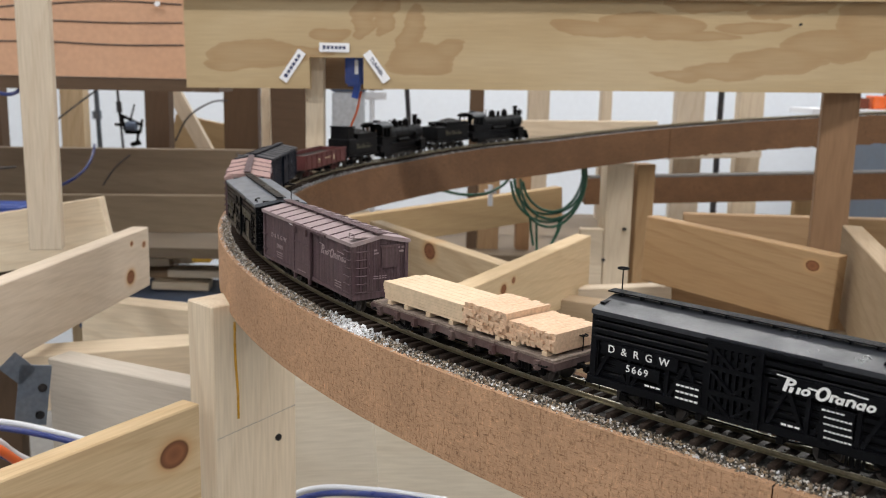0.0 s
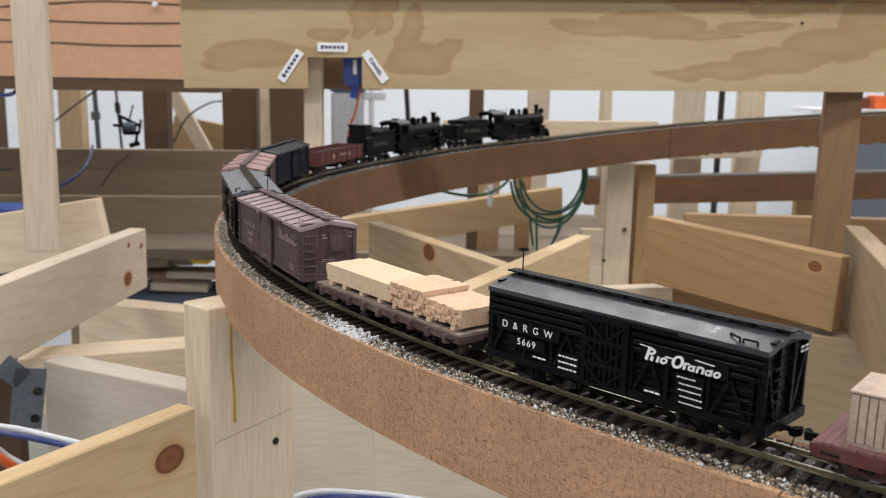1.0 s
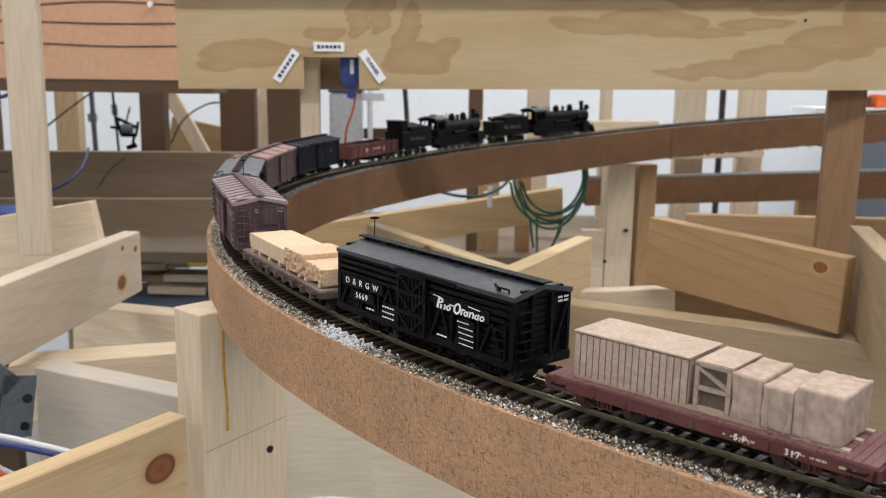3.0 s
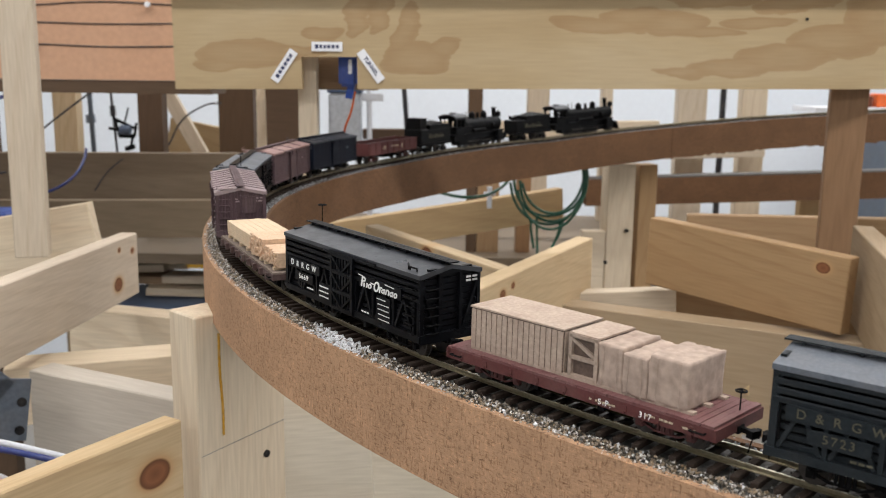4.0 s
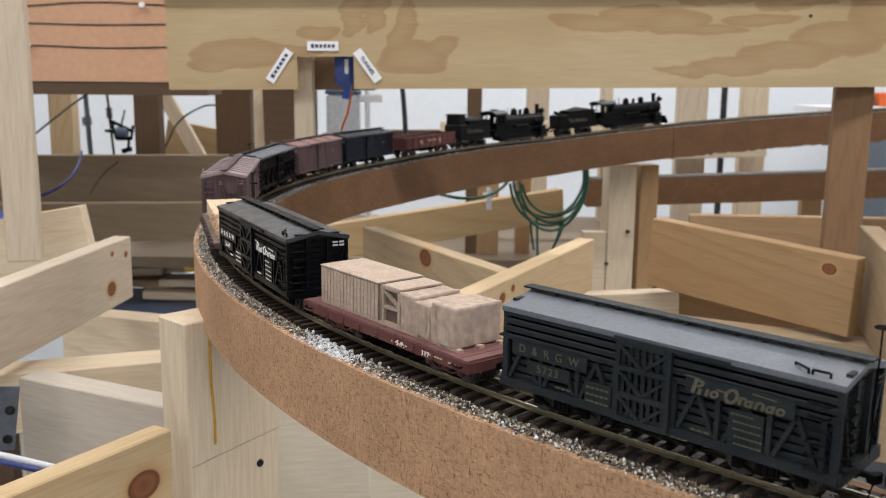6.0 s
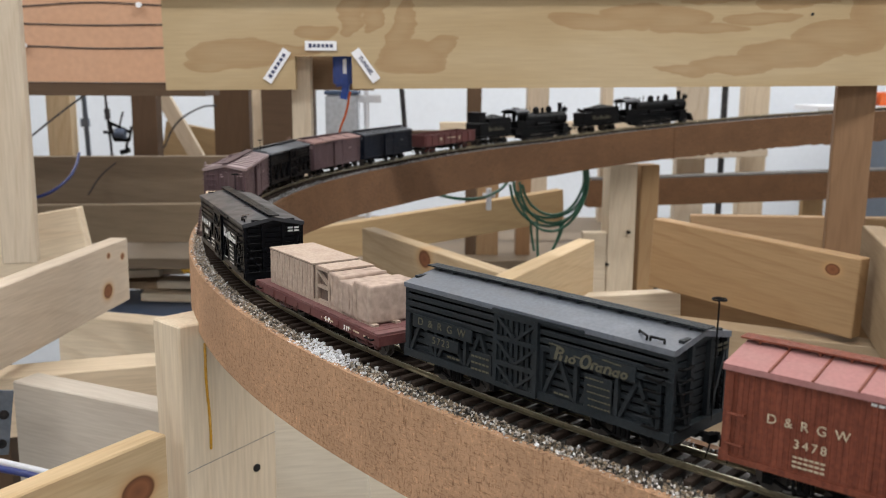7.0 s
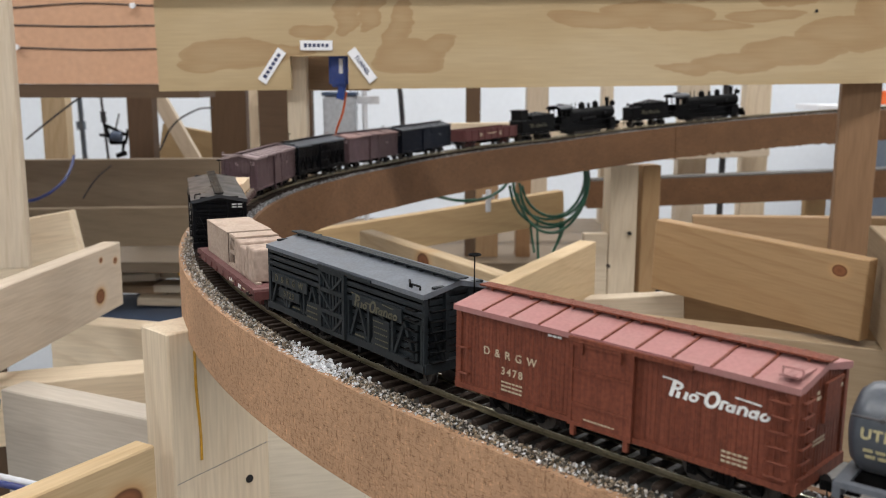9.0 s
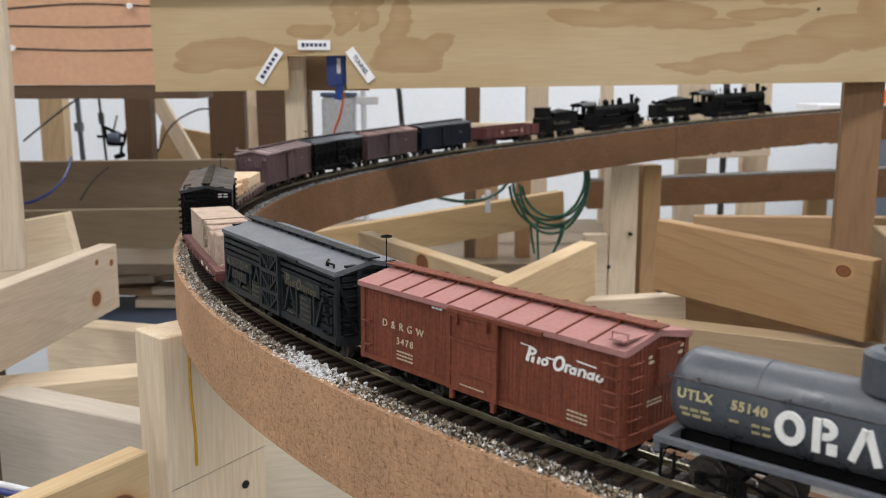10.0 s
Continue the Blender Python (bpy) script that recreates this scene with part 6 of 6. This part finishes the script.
    if plow:
        box(bm, X(0.0945), 0, 0.0055, 0.0012, 0.0230, 0.0080, (0, -20, 0))
    part("frame", bm, LOCO, c, "frame, cylinders, running boards and pilot")
    coupler(c, X(0.0950), 1, 0.0085)
    gear = new("running_gear")
    gear.parent = c
    for x in (0.010, 0.0255, 0.041, 0.0565):
        w = new("driving_wheelset", DRIVERS)
        w.parent = gear
        rolling.append((w, (X(x), 0, 0.0055), 0.0055))
    w = new("wheelset", CAR_WHEELS)
    w.parent = gear
    rolling.append((w, (X(0.085), 0, 0.0036), 0.0036))
    for sd in (-1, 1):
        bm = bmesh.new()
        box(bm, 0, 0, 0, X(0.049), 0.0008, 0.0013)
        for x in (-0.02325, -0.00775, 0.00775, 0.02325):
            rod(bm, (X(x), -0.0006, 0), (X(x), 0.0006, 0), 0.0011, 8)
        r = part("side_rod", bm, WHEEL, gear, "steel side rod")
        rods_moving.append((r, X(0.03325), sd * 0.0102, 0.0055, 0.0024, 0 if sd > 0 else math.pi / 2))
    # tender
    t = new("tender")
    t.parent = c
    t.matrix_basis = pose(X(-0.060), 0, 0)
    bm = bmesh.new()
    box(bm, 0, 0, 0.0185, X(0.058), 0.0270, 0.0160)
    bevel(bm, 0.0010)
    for sd in (-1, 1):
        box(bm, X(0.008), sd * 0.0130, 0.0285, X(0.040), 0.0008, 0.0050)
    box(bm, X(-0.0115), 0, 0.0285, 0.0008, 0.0260, 0.0050)
    box(bm, 0, 0, 0.0098, X(0.062), 0.0280, 0.0020)
    part("tank_body", bm, LOCO, t, "black tender tank")
    rr = random.Random(9)
    bm = bmesh.new()
    for k in range(260):
        x, y = rr.uniform(-0.011, 0.026), rr.uniform(-0.0115, 0.0115)
        z = 0.0280 + 0.0055 * (1 - (y / 0.0125) ** 2) * (1 - abs(x - 0.006) / 0.03)
        box(bm, X(x), y, z, rr.uniform(0.0012, 0.003), rr.uniform(0.0012, 0.003), rr.uniform(0.0012, 0.003), (rr.uniform(0, 90), rr.uniform(0, 90), rr.uniform(0, 90)))
    part("coal", bm, COAL, t, "heaped black coal")
    bm = bmesh.new()
    if plow:
        rod(bm, (X(-0.022), 0, 0.0265), (X(-0.022), 0, 0.0300), 0.0036, 12)
        box(bm, X(-0.0275), 0, 0.0300, 0.003, 0.004, 0.004)
    else:
        box(bm, X(-0.0215), 0, 0.0320, 0.0120, 0.0220, 0.0110)
        box(bm, X(-0.0215), 0, 0.0380, 0.0135, 0.0240, 0.0012)
    part("tender_box", bm, LOCO, t, "box on the tender's rear deck")
    flying_script(t, DULL_INK, inner_side(0, 0.0170, -0.0138), X(0.030))
    flying_script(t, DULL_INK, side(0, 0.0170, 0.0138), X(0.030))
    coupler(c, X(-0.0900), -1)
    for x in (-0.044, -0.077):
        truck(c, X(x), LOCO, 0.0075)
    for ob in c.children_recursive:
        kind = ob.name.split(".")[0]
        if kind == "painted_mark":
            ob.matrix_basis = Matrix.Translation((0, 0, 0.002)) @ ob.matrix_basis
        elif ob.type == "MESH" and kind not in ("wheelset", "driving_wheelset", "side_rod", "truck", "side_frame", "coupler"):
            ob.data.transform(Matrix.Diagonal((1, 1, 1.12, 1)))
    moving.append((c, place, X(0.045)))


def lumber_load(n):
    """Long boards on stickers at the front, short boards laid across behind."""
    rr = random.Random(21)
    a = thing("lumber_stack", "pale fresh boards stacked lengthwise on stickers", "lumber", "lumber on the flat car")
    for row in range(6):
        for k in range(6):
            w = 0.0232 / 6
            bm = bmesh.new()
            box(bm, 0.0225 + rr.uniform(-0.0006, 0.0006), -0.0116 + (k + 0.5) * w, 0.0142 + row * 0.00125, 0.0500 + rr.uniform(-0.001, 0.001), w * 0.95, 0.00115)
            part("board", bm, LUMBER, a)
    bm = bmesh.new()
    for x in (0.004, 0.018, 0.032, 0.043):
        box(bm, x, 0, 0.01262, 0.0024, 0.0240, 0.0017)
    part("sticker", bm, LUMBER, a, "cross sticks under the boards")
    moving.append((a, n * CAR, 0.0335))
    for x0, x1, rows, shift in ((-0.0262, -0.0030, 8, 0.0), (-0.0500, -0.0266, 6, -0.0008)):
        b = thing("lumber_stack", "short pinkish boards stacked crosswise with ragged ends", "lumber", "lumber on the flat car")
        for row in range(rows):
            k, x = 0, x0
            while x < x1 - 0.0008:
                w = min(rr.choice((0.0012, 0.0017, 0.0022, 0.003)), x1 - x)
                bm = bmesh.new()
                box(bm, x + w / 2, shift + rr.uniform(-0.0007, 0.0007), 0.01385 + row * 0.00120, w * 0.93, 0.0242 + rr.uniform(-0.0014, 0.0010), 0.00110)
                part("board", bm, PINK_LUMBER, b)
                x += w
        bm = bmesh.new()
        for x in (x0 + 0.004, x1 - 0.004):
            box(bm, x, 0, 0.01250, 0.0024, 0.0240, 0.0015)
        part("sticker", bm, LUMBER, b, "cross sticks under the boards")
        moving.append((b, n * CAR, 0.0335))


def crate_load(n):
    base = 0.0121
    pal = thing("timber_skid", "flat timber skid under the crates", "skid")
    bm = bmesh.new()
    for y in (-0.0095, 0.0, 0.0095):
        box(bm, 0.0005, y, 0.01215, 0.0880, 0.0022, 0.0009)
    part("runner", bm, CRATE, pal)
    moving.append((pal, n * CAR, 0.0335))
    c = thing("crate", "long wooden crate with upright battens", "crate", "crates on the flat car")
    bm = bmesh.new()
    box(bm, 0.0245, 0, base + 0.0075, 0.0400, 0.0205, 0.0146)
    part("body", bm, CRATE_DARK, c)
    for sd in (-1, 1):
        for k in range(17):
            bm = bmesh.new()
            box(bm, 0.0055 + k * 0.00238, sd * 0.0103, base + 0.0073, 0.0020, 0.0006, 0.0140)
            part("batten", bm, CRATE, c)
    for k in range(8):
        for e in (-1, 1):
            bm = bmesh.new()
            box(bm, 0.0245 + e * 0.0201, -0.0087 + k * 0.00248, base + 0.0073, 0.0006, 0.0021, 0.0140)
            part("batten", bm, CRATE, c)
    bm = bmesh.new()
    box(bm, 0.0245, 0, base + 0.0150, 0.0412, 0.0216, 0.0006)
    part("lid", bm, CRATE, c, "flat plank lid")
    moving.append((c, n * CAR, 0.0335))
    c = thing("crate", "open-sided crate with a slanting brace", "crate", "crates on the flat car")
    bm = bmesh.new()
    box(bm, -0.0035, 0, base + 0.0072, 0.0105, 0.0180, 0.0138)
    part("body", bm, CRATE_DARK, c)
    bm = bmesh.new()
    for sd in (-1, 1):
        y = sd * 0.0097
        for x in (-0.0085, 0.0016):
            box(bm, x, y, base + 0.0072, 0.0013, 0.0014, 0.0144)
        for z in (0.0006, 0.0068, 0.0140):
            box(bm, -0.0035, y, base + z, 0.0112, 0.0014, 0.0012)
        box(bm, -0.0035, y, base + 0.0104, 0.0115, 0.0012, 0.0010, (0, -28, 0))
    part("frame", bm, CRATE, c, "crate frame with braces")
    bm = bmesh.new()
    box(bm, -0.0035, 0, base + 0.0146, 0.0114, 0.0200, 0.0007)
    part("lid", bm, CRATE, c, "plank lid")
    moving.append((c, n * CAR, 0.0335))
    rr = random.Random(5)
    for x, w, d, h in ((-0.0140, 0.0090, 0.0205, 0.0140), (-0.0232, 0.0085, 0.0215, 0.0128), (-0.0345, 0.0135, 0.0210, 0.0145)):
        c = thing("wrapped_bundle", "canvas-wrapped bundle tied with rope", "bundle", "wrapped bundles on the flat car")
        bm = bmesh.new()
        box(bm, x, 0, base + h / 2, w, d, h)
        bmesh.ops.subdivide_edges(bm, edges=list(bm.edges), cuts=15, use_grid_fill=True)
        bmesh.ops.smooth_vert(bm, verts=bm.verts, factor=0.5, use_axis_x=True, use_axis_y=True, use_axis_z=True)
        for v in bm.verts:
            fold = 1 - abs(noise.noise(Vector((v.co.x * 420, v.co.y * 260, v.co.z * 150)))) * 2.2
            k = 0.5 * noise.noise(v.co * 260.0) + 0.55 * fold
            v.co += Vector((0.30 * math.copysign(1, v.co.x - x), 0.5 * math.copysign(1, v.co.y), 0.35 if v.co.z > base + h * 0.7 else 0)) * 0.0011 * k
        part("canvas", bm, TARP, c, smooth=True)
        bm = bmesh.new()
        for px in (x - w * 0.3, x + w * 0.28):
            for p, q in (((px, d / 2 + 0.0002, base), (px, d / 2 + 0.0001, base + h * 0.96)), ((px, d / 2, base + h * 0.98), (px, -d / 2, base + h * 0.98)), ((px, -d / 2, base), (px, -d / 2, base + h))):
                rod(bm, p, q, 0.00028, 5)
        part("rope", bm, TARP, c, "thin tie rope")
        moving.append((c, n * CAR, 0.0335))


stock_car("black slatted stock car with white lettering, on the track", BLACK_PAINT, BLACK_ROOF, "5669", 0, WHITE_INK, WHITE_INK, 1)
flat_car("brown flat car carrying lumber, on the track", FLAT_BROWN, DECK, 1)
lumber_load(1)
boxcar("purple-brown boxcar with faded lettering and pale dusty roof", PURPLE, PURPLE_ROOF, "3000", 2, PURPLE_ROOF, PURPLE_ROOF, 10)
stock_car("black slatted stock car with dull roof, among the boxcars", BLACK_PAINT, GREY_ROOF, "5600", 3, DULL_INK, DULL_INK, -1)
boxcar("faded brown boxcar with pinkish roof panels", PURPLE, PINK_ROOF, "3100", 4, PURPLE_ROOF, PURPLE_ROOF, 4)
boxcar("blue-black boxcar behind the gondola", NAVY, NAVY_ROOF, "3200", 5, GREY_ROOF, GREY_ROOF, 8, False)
gondola(0.7332)
locomotive(0.9005, 0.200, "black steam engine with tender, second in the train", False)
locomotive(1.1210, 0.213, "black steam engine with tender at the head of the train", True)
flat_car("maroon flat car with crates and wrapped bundles, on the track", MAROON, MAROON_DECK, -1, "317", 0.0036, MAROON, 0.0006)
crate_load(-1)
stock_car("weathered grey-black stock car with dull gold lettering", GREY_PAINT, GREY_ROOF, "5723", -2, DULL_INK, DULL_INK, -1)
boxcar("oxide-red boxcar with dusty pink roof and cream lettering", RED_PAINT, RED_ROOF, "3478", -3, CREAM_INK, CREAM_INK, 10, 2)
tank_car(-4)


def motions():
    for ob, place, half in moving:
        walk(ob, [(t / 2, track_pose(START + SPEED * t / 2 + place, half)) for t in range(21)])
    for ob, (x, y, z), r in rolling:
        turn = math.degrees(SPEED / r)
        walk(ob, [(t / 10, pose(x, y, z, 0, turn * t / 10, 0)) for t in range(101)])
    for ob, x, y, z, r, phase in rods_moving:
        w = SPEED / 0.0055
        walk(ob, [(t / 10, pose(x - r * math.sin(-w * t / 10 + phase), y, z + r * math.cos(-w * t / 10 + phase))) for t in range(101)])


motions()
